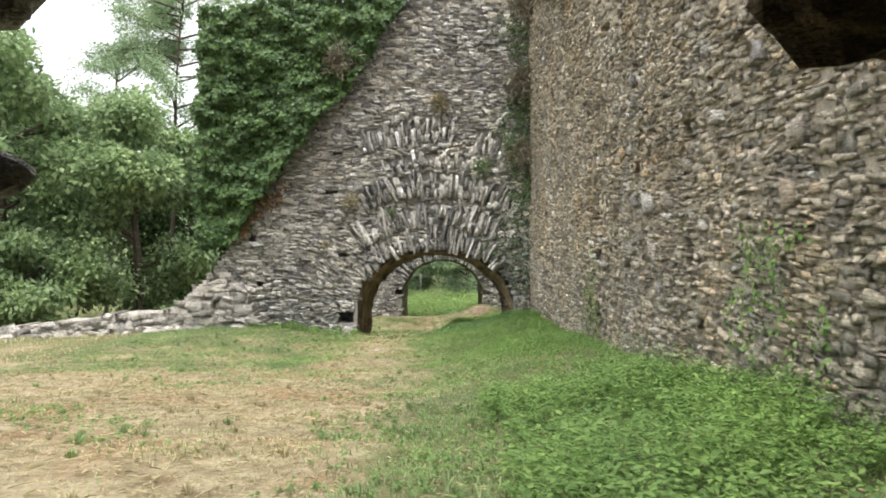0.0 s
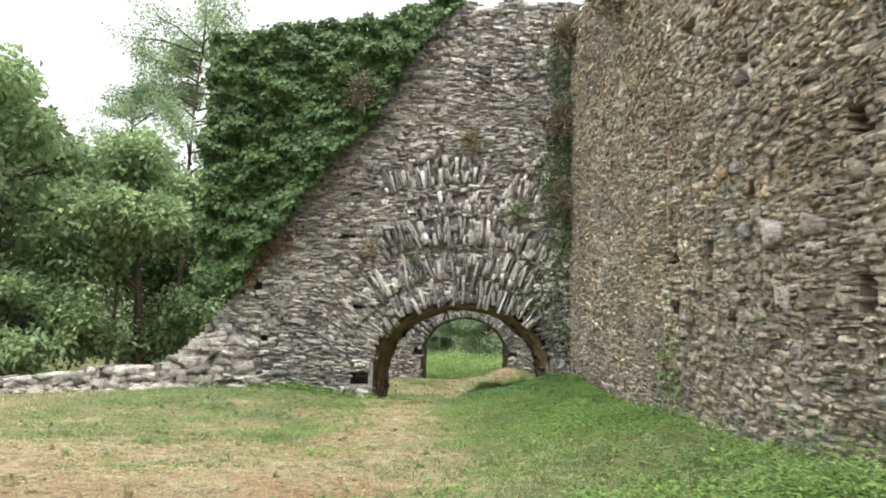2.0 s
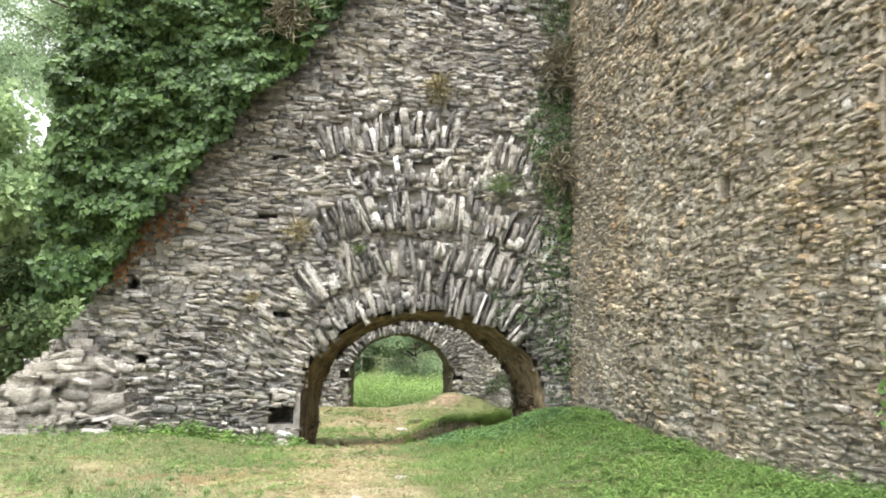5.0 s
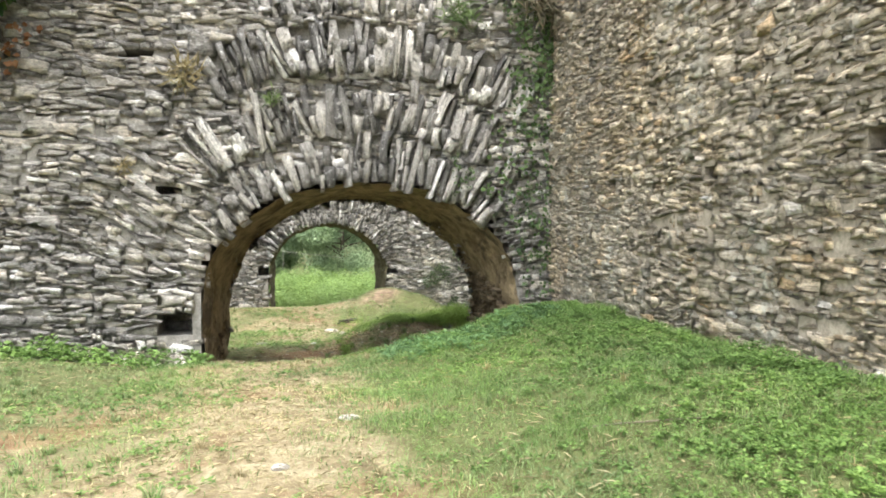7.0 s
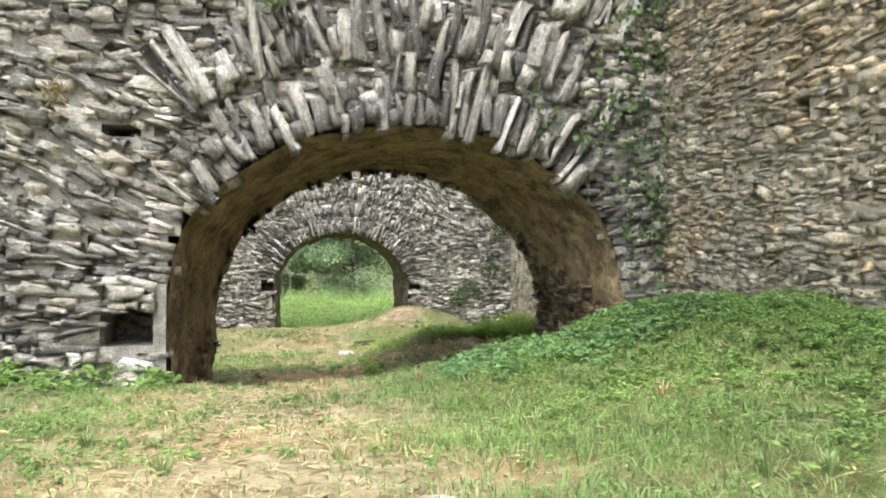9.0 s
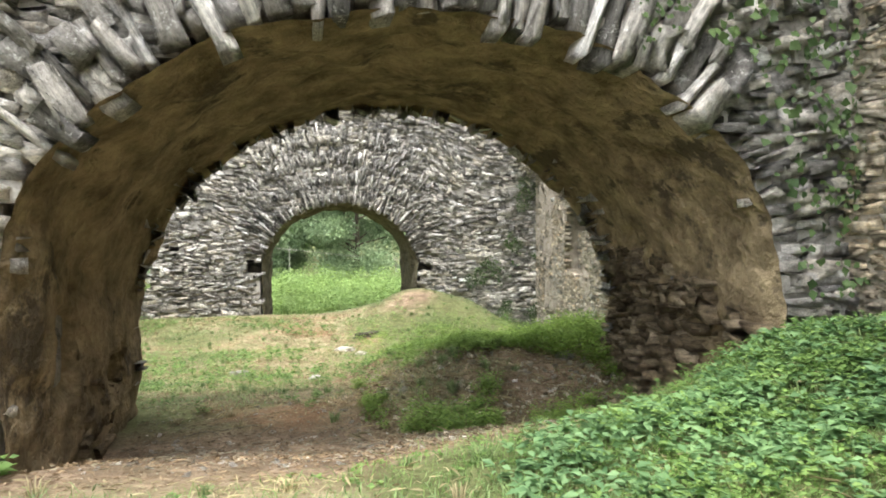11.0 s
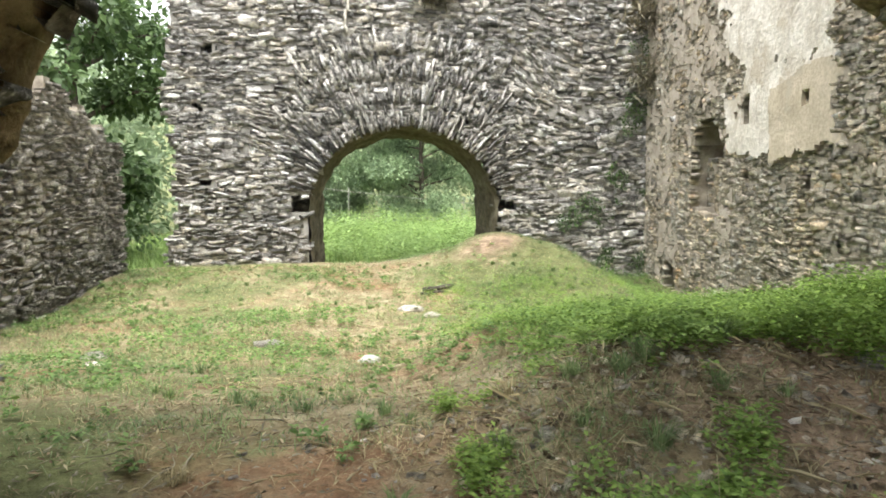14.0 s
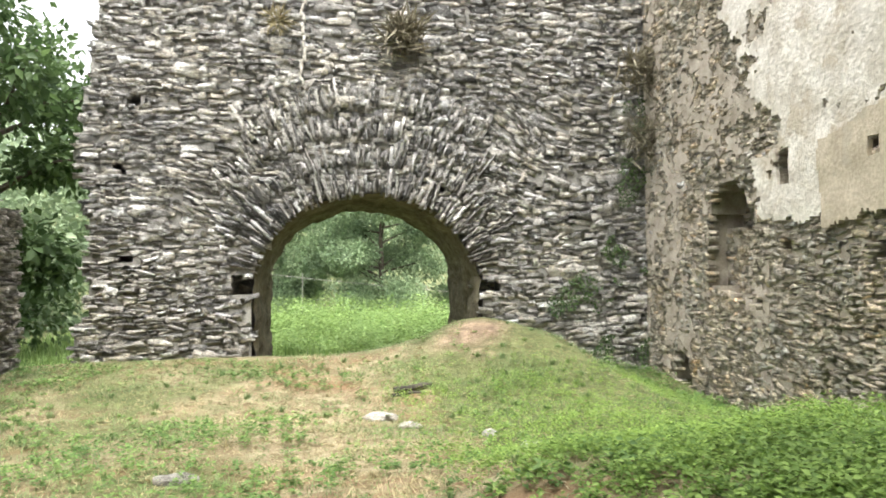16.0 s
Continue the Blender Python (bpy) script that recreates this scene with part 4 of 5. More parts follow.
grass("outer_grass", 40000, -22, -7, 2, 20, lambda x, y: 0.8 + 0 * x, (0.04, 0.12), (0.008, 0.016), HAY, "dry grass beside the low wall", 0.9)


def tufts(name, n, x0, x1, y0, y1, chance, height, blades, material, label):
    """Clumps of longer blades that fan out from one root."""
    x, y = scatter(n, x0, x1, y0, y1, lambda a, b: np.where(in_passage_wall(a, b), 0, chance(a, b)))
    k = len(x)
    ang = rng.uniform(0, 2 * np.pi, (k, blades))
    out = rng.uniform(0.1, 1.1, (k, blades))
    lean = np.stack([np.cos(ang) * out, np.sin(ang) * out, 0 * ang], -1).reshape(-1, 3)
    root = np.stack([x, y, land(x, y) - 0.01], -1)[:, None, :] + np.stack([np.cos(ang), np.sin(ang), 0 * ang], -1) * rng.uniform(0, 0.035, (k, blades, 1))
    h = (rng.uniform(*height, k)[:, None] * rng.uniform(0.6, 1.1, (k, blades))).ravel()
    ob = new(name, blade_mesh(name, root.reshape(-1, 3), lean, h, np.full(len(h), 0.007), material))
    tagged(ob, label, "grass", kind="stuff")


tufts("grass_tufts", 520, -6, 2.2, 2.5, 17.8, lambda x, y: np.clip(0.25 + greenness(x, y), 0, 1) * (0.3 + 0.7 * tuft(x, y, 1.0, 31.0)), (0.05, 0.11), 40, GRASS, "fanned tufts of green grass on the slope")
tufts("courtyard_tufts", 420, -4.8, 3.5, 19.6, 30.3, lambda x, y: 0.3 + 0.7 * tuft(x, y, 1.0, 33.0), (0.05, 0.11), 44, GRASS, "fanned tufts of green grass in the courtyard")
tufts("straw_tufts", 700, -6, 2.0, 2.5, 30.3, lambda x, y: np.clip(0.9 - greenness(x, y), 0.1, 1) * bare(x, y), (0.04, 0.10), 30, HAY, "fanned tufts of dry grass")


def weeds(name, n, x0, x1, y0, y1, chance, height, leaf, material, label, leaves=14):
    """Low leafy plants: whorls of pointed leaves on short stalks."""
    x, y = scatter(n, x0, x1, y0, y1, lambda a, b: np.where(in_passage_wall(a, b), 0, chance(a, b)))
    k = len(x)
    h = rng.uniform(*height, k) * (0.6 + 0.7 * ease(fbm(x * 1.3, y * 1.3, 5.0), -.3, .5))
    f = rng.uniform(0.25, 1, (k, leaves))
    ang = rng.uniform(0, 2 * np.pi, (k, leaves))
    out = np.stack([np.cos(ang), np.sin(ang), rng.uniform(-.15, .55, (k, leaves))], -1)
    spread = h[:, None, None] * 0.30 * rng.uniform(0, 1, (k, leaves, 1))
    p = np.stack([x, y, land(x, y)], -1)[:, None, :] + out * spread * np.array([1, 1, 0]) + np.array([0, 0, 1]) * (h[:, None] * f)[..., None]
    size = rng.uniform(*leaf, k * leaves)
    ob = new(name, leaf_mesh(name, p.reshape(-1, 3), out.reshape(-1, 3), np.tile([0.0, 0, 1], (k * leaves, 1)) + rng.normal(0, .3, (k * leaves, 3)), size, size * 0.55, material))
    return tagged(ob, label, "weeds", kind="stuff")


weeds("low_wall_weeds", 15000, -0.8, 2.25, 8.2, 18.3, lambda x, y: ease(y, 8.2, 11.5) * ease(x + 0.5 * fbm(x, y, 8.0), -0.2, 1.7) * (0.35 + 0.65 * tuft(x, y, 1.1, 3.0)) * bare(x, y), (0.03, 0.12), (0.015, 0.034), WEED, "low dense weeds along the wall foot", 24)
weeds("wall_weeds", 5200, -0.8, 2.25, 1.6, 12.5, lambda x, y: ease(x + 0.5 * fbm(x, y, 8.0), 0.0, 1.9) * (0.35 + 0.65 * tuft(x, y, 1.1, 3.0)) * (1.0 - 0.4 * ease(y, 5, 8)) * (1 - ease(y, 8.0, 11.5)), (0.06, 0.2), (0.017, 0.036), WEED, "green nettles and weeds along the wall foot", 22)
weeds("bank_weeds", 19000, -0.3, 4.5, 20.3, 29, lambda x, y: (0.3 + 0.7 * tuft(x, y, 1.2, 1.0)) * ease(x, -0.2, 0.5) * (1 - 0.6 * ease(y, 23.5, 25.5)), (0.05, 0.16), (0.014, 0.03), FRESH_WEED, "green weeds covering the earth bank", 18)
weeds("yard_weeds", 4200, -4.9, 1.5, 20.2, 30.4, lambda x, y: 0.08 + 0.92 * tuft(x, y, 1.0, 14.0) ** 2, (0.04, 0.14), (0.022, 0.05), WEED, "tufts of weeds in the dry grass")
weeds("arch_foot_weeds", 700, -6.0, -2.1, 17.0, 18.0, lambda x, y: 0.5 * ease(y, 16.8, 17.8) + 0 * x, (0.06, 0.22), (0.04, 0.09), WEED, "weeds at the foot of the arched wall")
weeds("lawn_weeds", 17000, -6.5, 2.0, 2, 17.9, lambda x, y: np.clip(0.9 * tuft(x, y, 0.9, 21.0) ** 2 + 0.5 * greenness(x, y) * tuft(x, y, 2.5, 3.0) - 0.3 * (greenness(x, y) < 0.15), 0, 1) * bare(x, y), (0.015, 0.06), (0.014, 0.036), WEED, "scattered low weeds in the dry grass", 10)
grass("bank_grass", 10000, -0.2, 2.8, 18.7, 20.9, lambda x, y: tuft(x, y, 1.7, 5.0) ** 1.5, (0.03, 0.10), (0.003, 0.006), GRASS, "tufts of grass on the earth bank", 1.2)
grass("bank_dry_grass", 24000, -0.8, 3.0, 19.0, 20.9, lambda x, y: ease(x, -0.8, 0.0) * (0.35 + 0.65 * tuft(x, y, 2.4, 27.0)), (0.02, 0.075), (0.002, 0.005), HAY, "withered grass on the earth bank", 1.5)
weeds("bank_tufts", 6500, -0.4, 3.0, 19.2, 20.9, lambda x, y: ease(fbm(x * 3.1, y * 3.1, 17.0) + 0.12 * ease(x, 1.0, 2.0), 0.02, 0.3), (0.06, 0.23), (0.016, 0.034), FRESH_WEED, "bright green leafy tufts on the face of the earth bank", 22)
weeds("passage_nettles", 3400, -0.5, 1.7, 16.0, 18.0, lambda x, y: ease(17.0 + 0.45 * (x + 0.41) + 0.12 * fbm(x * 3, y * 3, 4.0) - y, -0.03, 0.15) * ease(x + 0.25 * fbm(x * 2, y * 2, 4.0), -0.35, 0.1) * ease(y, 16.0, 16.6) * (0.3 + 0.7 * tuft(x, y, 1.6, 2.0)), (0.03, 0.10), (0.026, 0.055), NETTLE, "broad blue-green nettle leaves at the mouth of the passage", 14)
tufts("bank_sedge", 34, 0.0, 2.4, 18.8, 20.6, lambda x, y: tuft(x, y, 1.5, 41.0), (0.06, 0.13), 90, GRASS, "arching tufts of long grass on the bank")
weeds("crest_weeds", 5600, 0.0, 4.5, 20.3, 21.9, lambda x, y: ease(x, 0, .4) * (0.3 + 0.7 * tuft(x, y, 1.5, 6.0)), (0.04, 0.18), (0.015, 0.034), FRESH_WEED, "thick green weeds along the bank crest", 24)
weeds("nettles", 1700, 0.3, 2.25, 1.6, 6.0, lambda x, y: 0.3 + 0.7 * tuft(x, y, 1.0, 2.0), (0.14, 0.38), (0.02, 0.045), WEED, "tall green nettles close to the wall", 28)
weeds("bracken", 4200, -5, 6, 33.3, 44, lambda x, y: 0.25 + 0.7 * tuft(x, y, 0.8, 12.0), (0.4, 1.05), (0.06, 0.13), BRACKEN, "tall bright green bracken behind the arch", 22)
weeds("inner_corner_weeds", 900, 2.6, 4.55, 24, 30.5, lambda x, y: ease(x, 3.2, 4.4), (0.06, 0.22), (0.03, 0.06), WEED, "weeds along the inner wall foot")


# ---------------- ivy on the masonry ----------------
def wall_leaves(name, n, u0, u1, v0, v1, inside, thickness, size, material, label, m=FRONT, category="ivy"):
    u, v = rng.uniform(u0, u1, n), rng.uniform(v0, v1, n)
    k = inside(u, v)
    u, v = u[k], v[k]
    lump = 0.55 + 0.6 * fbm(u * 1.5, v * 1.9, 3.0) + 0.4 * fbm(u * 4, v * 5, 1.0)
    d = thickness * np.clip(lump, 0.12, 1.3) * (1 - 0.45 * rng.random(len(u)) ** 2) + 0.03
    p = np.stack([u, v, d], -1)
    ang = rng.normal(-np.pi / 2, 0.9, len(u))
    along = np.stack([np.cos(ang), np.sin(ang), rng.uniform(-.2, .7, len(u))], -1)
    nrm = np.stack([rng.normal(0, .45, len(u)), rng.normal(0.35, .45, len(u)), np.ones(len(u))], -1)
    fm = np.array(m)
    s = rng.uniform(*size, len(u))
    me = leaf_mesh(name, p @ fm[:3, :3].T + fm[:3, 3], along @ fm[:3, :3].T, nrm @ fm[:3, :3].T, s, s * 0.9, material, 0.1, 0.4)
    return tagged(new(name, me), label, category, kind="stuff")


def ivy_area(u, v):
    edge = np.interp(v, (0.9, 1.3, 2.05, 4.7, 7.7, 8.3), (-6.0, -5.3, -4.75, -2.75, -0.62, -0.2)) + 0.22 * fbm(u * 2.4, v * 2.4, 6.0)
    left = np.interp(v, (0.8, 2.0, 8.0), (-6.1, -6.15, -6.2)) + 0.12 * fbm(u * 2, v * 3, 2.0)
    return (u < edge) & (u > left) & (v < np.interp(u, (-6.2, -4.4, -2.2, -0.8), (7.05, 7.32, 7.58, 8.3)) + 0.2 * fbm(u * 2, u * 1.3, 9.0)) & (v > 0.9)


wall_leaves("ivy", 90000, -7.0, 0.2, 0.8, 8.6, ivy_area, 0.75, (0.075, 0.14), IVY, "thick dark green ivy hanging on the ruined wall")
wall_leaves("thin_ivy", 7500, 1.15, 2.3, -0.5, 7.6, lambda u, v: ~ellipse_in(u, v, A1[0], A1[1], A1[2] + 0.1, A1[3] + 0.1, -9) & (rng.random(len(u)) < ease(u + 0.6 * fbm(u * 1.5, v * 1.2, 3.0), 1.35, 2.1) * np.where(v < 2.2, 0.3, 0.8)), 0.14, (0.035, 0.075), DARK_LEAF, "thin ivy trailing down the wall corner")
wall_leaves("arch_ivy", 1900, 0.9, 2.2, 0.0, 1.9, lambda u, v: ~ellipse_in(u, v, A1[0], A1[1], A1[2] + 0.1, A1[3] + 0.1, -9) & (fbm(u * 2.2, v * 2.2, 4.0) > 0.3), 0.13, (0.022, 0.046), DARK_LEAF, "sprays of ivy beside the arch")
wall_leaves("withered_ivy", 500, -5.4, -3.9, 1.0, 2.7, lambda u, v: (abs(v - 2.0 - 0.9 * (u + 4.75) + 0.3 * fbm(u * 4, v * 4, 2.0)) < 0.3), 0.12, (0.06, 0.10), leaf_material("rusty_leaves", (0.16, 0.07, 0.03), (0.34, 0.19, 0.1)), "rusty withered ivy along its edge")
wall_leaves("wall_creeper", 420, -10.9, -10.0, -0.6, 1.0, lambda u, v: abs(u + 10.35 + 0.1 * np.sin(v * 5)) < 0.26 * ease(1.0 - v, 0, .6) + .05, 0.12, (0.03, 0.065), WEED, "green creeper on the schist wall", RIGHT_OUT)
wall_leaves("wall_creeper", 600, -5.4, -4.0, 0.1, 1.2, lambda u, v: fbm(u * 2, v * 2, 3.0) > 0.0, 0.12, (0.025, 0.055), WEED, "green creeper on the schist wall", RIGHT_OUT)
# creeper of the corner, with extra dark leaves standing in for its shade
wall_leaves("corner_creeper", 11000, 2.4, 4.6, -2.6, 2.4, lambda u, v: (fbm(u * 2.3, v * 2.3, 7.0) > 0.12 + 0.3 * ease(v, 0, 2.4)) & (u > 3.9 - 1.3 * ease(-v, .0, 1.6)), 0.1, (0.022, 0.05), DARK_LEAF, "dark creeper in the inner corner, thickened to shade it", BACK)


def sprig(name, x, y, z, n, spread, length, material, label):
    """A dry tuft growing out of the joints."""
    d = random_dirs(n, 0.2) * np.array([1, 0.6, 1]) + np.array([0, -0.5, -0.1])
    at = np.array([[x, y, z]]) + rng.normal(0, spread * 0.35, (n, 3)) * np.array([1, 0.25, 1])
    L = rng.uniform(0.4, 1, n) * length
    ob = new(name, leaf_mesh(name, at, d, random_dirs(n), L, L * 0.09 + 0.006, material, 0.05))
    tagged(ob, label, "tuft", kind="stuff")


for x, y, z, n, sp, ln, mat, lab in (
        (-2.57, 17.6, 5.75, 420, 0.5, 0.35, DEAD, "withered grey ivy clump on the wall"), (-0.1, 18.0, 4.75, 130, 0.25, 0.3, HAY, "yellowish tuft growing from the masonry"),
        (-2.35, 17.95, 2.2, 120, 0.2, 0.26, HAY, "dry yellow tuft between the stones"), (1.0, 17.95, 3.1, 150, 0.35, 0.22, GRASS, "green tuft above the arch rings"),
        (-3.0, 18.0, 1.1, 60, 0.1, 0.15, HAY, "small dry tuft between the stones"), (-1.35, 18.0, 1.95, 60, 0.1, 0.15, GRASS, "small green tuft between the stones"),
        (2.15, 13.0, 5.9, 420, 0.5, 0.45, DEAD, "grey brushwood hanging from the wall top"), (2.1, 17.6, 7.1, 380, 0.5, 0.5, DEAD, "grey brushwood hanging in the wall corner"),
        (2.0, 17.9, 5.2, 300, 0.5, 0.45, DEAD, "grey stems hanging in the wall corner"), (2.05, 17.9, 3.4, 260, 0.45, 0.4, DEAD, "grey stems in the wall corner"),
        (0.55, 30.6, 3.05, 320, 0.35, 0.42, DEAD, "dry bush growing from the wall"), (-1.4, 30.6, 3.2, 90, 0.15, 0.3, HAY, "dry tuft on the wall"),
        (4.4, 30.4, 2.6, 260, 0.45, 0.4, DEAD, "grey stems in the inner corner"), (4.45, 30.4, 1.5, 200, 0.4, 0.35, DEAD, "grey stems in the inner corner")):
    sprig("wall_tuft", x, y, z, n, sp, ln, mat, lab)


# ---------------- trees ----------------
def tube(bm, points, radii, sides=7):
    rings_ = []
    for i, (p, r) in enumerate(zip(points, radii)):
        a, b = points[max(i - 1, 0)], points[min(i + 1, len(points) - 1)]
        q = (Vector(b) - Vector(a)).to_track_quat("Z", "Y")
        rings_.append([bm.verts.new(Vector(p) + q @ Vector((r * math.cos(k * 2 * math.pi / sides), r * math.sin(k * 2 * math.pi / sides), 0))) for k in range(sides)])
    for a, b in zip(rings_, rings_[1:]):
        for k in range(sides):
            bm.faces.new((a[k], a[(k + 1) % sides], b[(k + 1) % sides], b[k]))


def tree(x, y, height, radius, leaves, leaf, material, label, low=0.25, airy=False, seed=1):
    r = np.random.default_rng(seed)
    z = float(land(x, y)) - 0.1
    root = new("tree")
    root.location = (x, y, z)
    tagged(root, label, "tree", "trees round the ruin")
    bm = bmesh.new()
    lean = r.uniform(-.06, .06, 2)
    pts = [(lean[0] * h * height + 0.1 * math.sin(h * 7), lean[1] * h * height, h * height) for h in np.linspace(0, 0.9, 8)]
    tube(bm, pts, np.linspace((0.007 if airy else 0.025) * height, (0.002 if airy else 0.005) * height, 8))
    tips, count = [], 26 if not airy else 34
    for k in range(count):
        h = r.uniform(low, 0.9)
        a = r.uniform(0, 2 * math.pi)
        reach = radius * (0.45 + 0.6 * math.sin(math.pi * min(max((h - low) / (1.04 - low), 0.05), 1)) ** 0.7) * r.uniform(0.6, 1.05)
        s = Vector((lean[0] * h * height, lean[1] * h * height, h * height))
        e = s + Vector((math.cos(a) * reach, math.sin(a) * reach, reach * r.uniform(0.0, 0.55)))
        m = (s + e) / 2 + Vector((0, 0, reach * r.uniform(0.0, 0.15)))
        thin = 0.4 if airy else 1
        limb = bmesh.new()
        tube(limb, [s, m, e], [0.008 * height * thin, 0.005 * height * thin, 0.0015 * height * thin], 5)
        wood = bpy.data.meshes.new("bough")
        limb.to_mesh(wood)
        limb.free()
        wood.materials.append(BARK)
        child(new("bough", wood), root)
        tips += [(m, 0.7), (m.lerp(e, 0.5), 0.9), (e, 1.0)]
    tips += [(Vector((lean[0] * height, lean[1] * height, height * q)), 0.8) for q in (0.85, 0.95, 1.0)]
    me = bpy.data.meshes.new("trunk")
    bm.to_mesh(me)
    bm.free()
    me.materials.append(BARK)
    child(new("trunk", me), root)
    T = np.array([tuple(t[0]) for t in tips])
    which = r.integers(0, len(T), leaves)
    clump = radius * (0.21 if airy else 0.27) * r.uniform(0.6, 1.35, len(T))
    off = r.normal(size=(leaves, 3))
    off = off / np.linalg.norm(off, axis=1, keepdims=True) * (r.random((leaves, 1)) ** 0.5)
    p = T[which] + off * clump[which][:, None] * np.array([1, 1, 0.75])
    d = off + r.normal(0, .6, (leaves, 3)) + np.array([0, 0, -0.25])
    nrm = r.normal(0, .5, (leaves, 3)) + off * 0.5 + np.array([0, 0, 0.8])
    s = r.uniform(0.6, 1.2, leaves) * leaf
    child(new("crown", leaf_mesh("crown", p, d, nrm, s, s * 0.62, material)), root)
    return root


tree(-15.2, 24.0, 10.4, 3.9, 34000, 0.25, TREE_LEAF, "broad leafy tree behind the low wall", 0.04, seed=1)
tree(-11.4, 26.5, 9.0, 3.1, 28000, 0.23, TREE_LEAF, "rounded leafy tree beside the ruin", 0.04, seed=2)
tree(-13.4, 22.3, 3.4, 2.1, 12000, 0.2, TREE_LEAF, "leafy bush behind the low wall", 0.02, seed=21)
tree(-17.3, 21.8, 3.6, 2.2, 10000, 0.22, TREE_LEAF, "leafy bush behind the low wall", 0.02, seed=22)
tree(-20.0, 26.5, 14.5, 4.0, 30000, 0.28, TREE_LEAF, "tall leafy tree at the clearing edge", 0.05, seed=3)
tree(-12.6, 32.0, 17.0, 3.6, 30000, 0.13, WILLOW_LEAF, "slender airy tree with thin foliage", 0.3, True, seed=4)
tree(-16.8, 35.0, 16.0, 3.8, 30000, 0.13, WILLOW_LEAF, "slender airy tree with thin foliage", 0.3, True, seed=5)
tree(-8.6, 30.5, 6.0, 2.6, 14000, 0.22, DARK_LEAF, "dark leafy tree close behind the wall", 0.04, seed=6)
tree(-8.2, 36.5, 9.5, 3.4, 12000, 0.26, DARK_LEAF, "dark tree with spreading layered boughs", 0.1, seed=7)
tree(-13.5, 38.0, 9.0, 4.0, 12000, 0.3, DARK_LEAF, "dark leafy tree in the wood", 0.05, seed=8)
tree(-23.0, 33.0, 11.0, 4.6, 14000, 0.36, DARK_LEAF, "dark leafy tree in the wood", 0.05, seed=9)
tree(1.6, 50.5, 6.6, 3.8, 70000, 0.145, WILLOW_LEAF, "grey-green willow beyond the meadow", 0.03, seed=10)
tree(-3.4, 53.0, 6.6, 3.4, 45000, 0.15, WILLOW_LEAF, "leafy tree beyond the meadow", 0.03, seed=11)
tree(6.8, 53.5, 6.8, 3.6, 45000, 0.15, WILLOW_LEAF, "leafy tree beyond the meadow", 0.03, seed=12)


def far_wood(name, spots, leaves, label):
    """Distant trees that nobody could count; their pale leaf colour holds the haze."""
    at, dirs, sizes = [], [], []
    for x, y, h, r_ in spots:
        n = leaves
        o = unit(rng.normal(size=(n, 3)))
        bumps = 1 + 0.25 * np.sin(o[:, 0] * 9 + x) * np.sin(o[:, 2] * 8 + y) + 0.15 * np.sin(o[:, 1] * 17 + x)
        q = o * (bumps * (0.72 + 0.28 * rng.random(n)))[:, None] * np.array([r_, r_, h * 0.52])
        at.append(q + np.array([x, y, float(land(x, y)) + h * 0.5]))
        dirs.append(o + rng.normal(0, .6, (n, 3)))
        sizes.append(rng.uniform(0.6, 1.3, n) * r_ * 0.10)
    at, dirs, sizes = np.concatenate(at), np.concatenate(dirs), np.concatenate(sizes)
    ob = new(name, leaf_mesh(name, at, dirs, random_dirs(len(at), 0.6), sizes, sizes * 0.7, HAZED_LEAF))
    tagged(ob, label, "wood", kind="stuff")


spots = [(rng.uniform(-45, 45), rng.uniform(60, 78), rng.uniform(9, 14), rng.uniform(3.2, 5)) for _ in range(34)]
spots += [(rng.uniform(-46, -24), rng.uniform(22, 60), rng.uniform(8, 12), rng.uniform(3, 5)) for _ in range(22)]
spots += [(rng.uniform(-20, -9), rng.uniform(42, 58), rng.uniform(7, 10), rng.uniform(3, 4.5)) for _ in range(12)]
far_wood("distant_wood", spots, 1050, "green wood closing the view, haze in its leaf colour")
hills = [(rng.uniform(-130, 130), rng.uniform(95, 170), rng.uniform(10, 16), rng.uniform(5, 8)) for _ in range(70)]
far_wood("hillside_wood", hills, 320, "wooded hillside in the distance")


# ---------------- loose things on the ground ----------------
def rock(x, y, sx, sy, sz, material, label, seed, name="rock", turn=0.0):
    bm = bmesh.new()
    bmesh.ops.create_icosphere(bm, subdivisions=2, radius=1)
    for v in bm.verts:
        k = 1 + 0.28 * noise.noise(v.co * 1.3 + Vector((seed * 3.1, 0, 0))) + 0.1 * noise.noise(v.co * 3.5 + Vector((0, seed, 0)))
        v.co = Vector((v.co.x * sx, v.co.y * sy, max(v.co.z, -0.6) * sz)) * k
    me = bpy.data.meshes.new(name)
    bm.to_mesh(me)
    bm.free()
    me.materials.append(material)
    ob = new(name, me)
    ob.matrix_world = pose(x, y, float(land(x, y)) + sz * 0.25, 0, 0, turn)
    return tagged(ob, label, "stone", "stones fallen from the low wall" if name == "fallen_stone" else "stones strewn on the ground")


rock(-1.72, 24.8, .17, .10, .045, PALE, "pale flat stone lying in dry grass", 1)
rock(-0.14, 26.9, .18, .12, .06, PALE, "pale flat stone beside the path", 2)
rock(0.1, 26.5, .12, .08, .05, PALE, "grey broken stone beside the path", 12)
rock(0.85, 24.9, .12, .09, .08, LIMEWASH, "small pale stone in the weeds", 3)
rock(0.75, 25.9, .07, .06, .05, LIMEWASH, "small pale stone in the weeds", 4)
rock(-0.7, 23.2, .09, .07, .05, LIMEWASH, "small pale stone in dry grass", 5)
rock(-3.2, 24.2, .13, .10, .045, PALE, "pale stone in dry grass", 6)
rock(-3.6, 22.6, .11, .08, .035, PALE, "pale stone in dry grass", 7)
rock(-3.0, 23.6, .1, .08, .03, PALE, "pale flat stone in dry grass", 8)
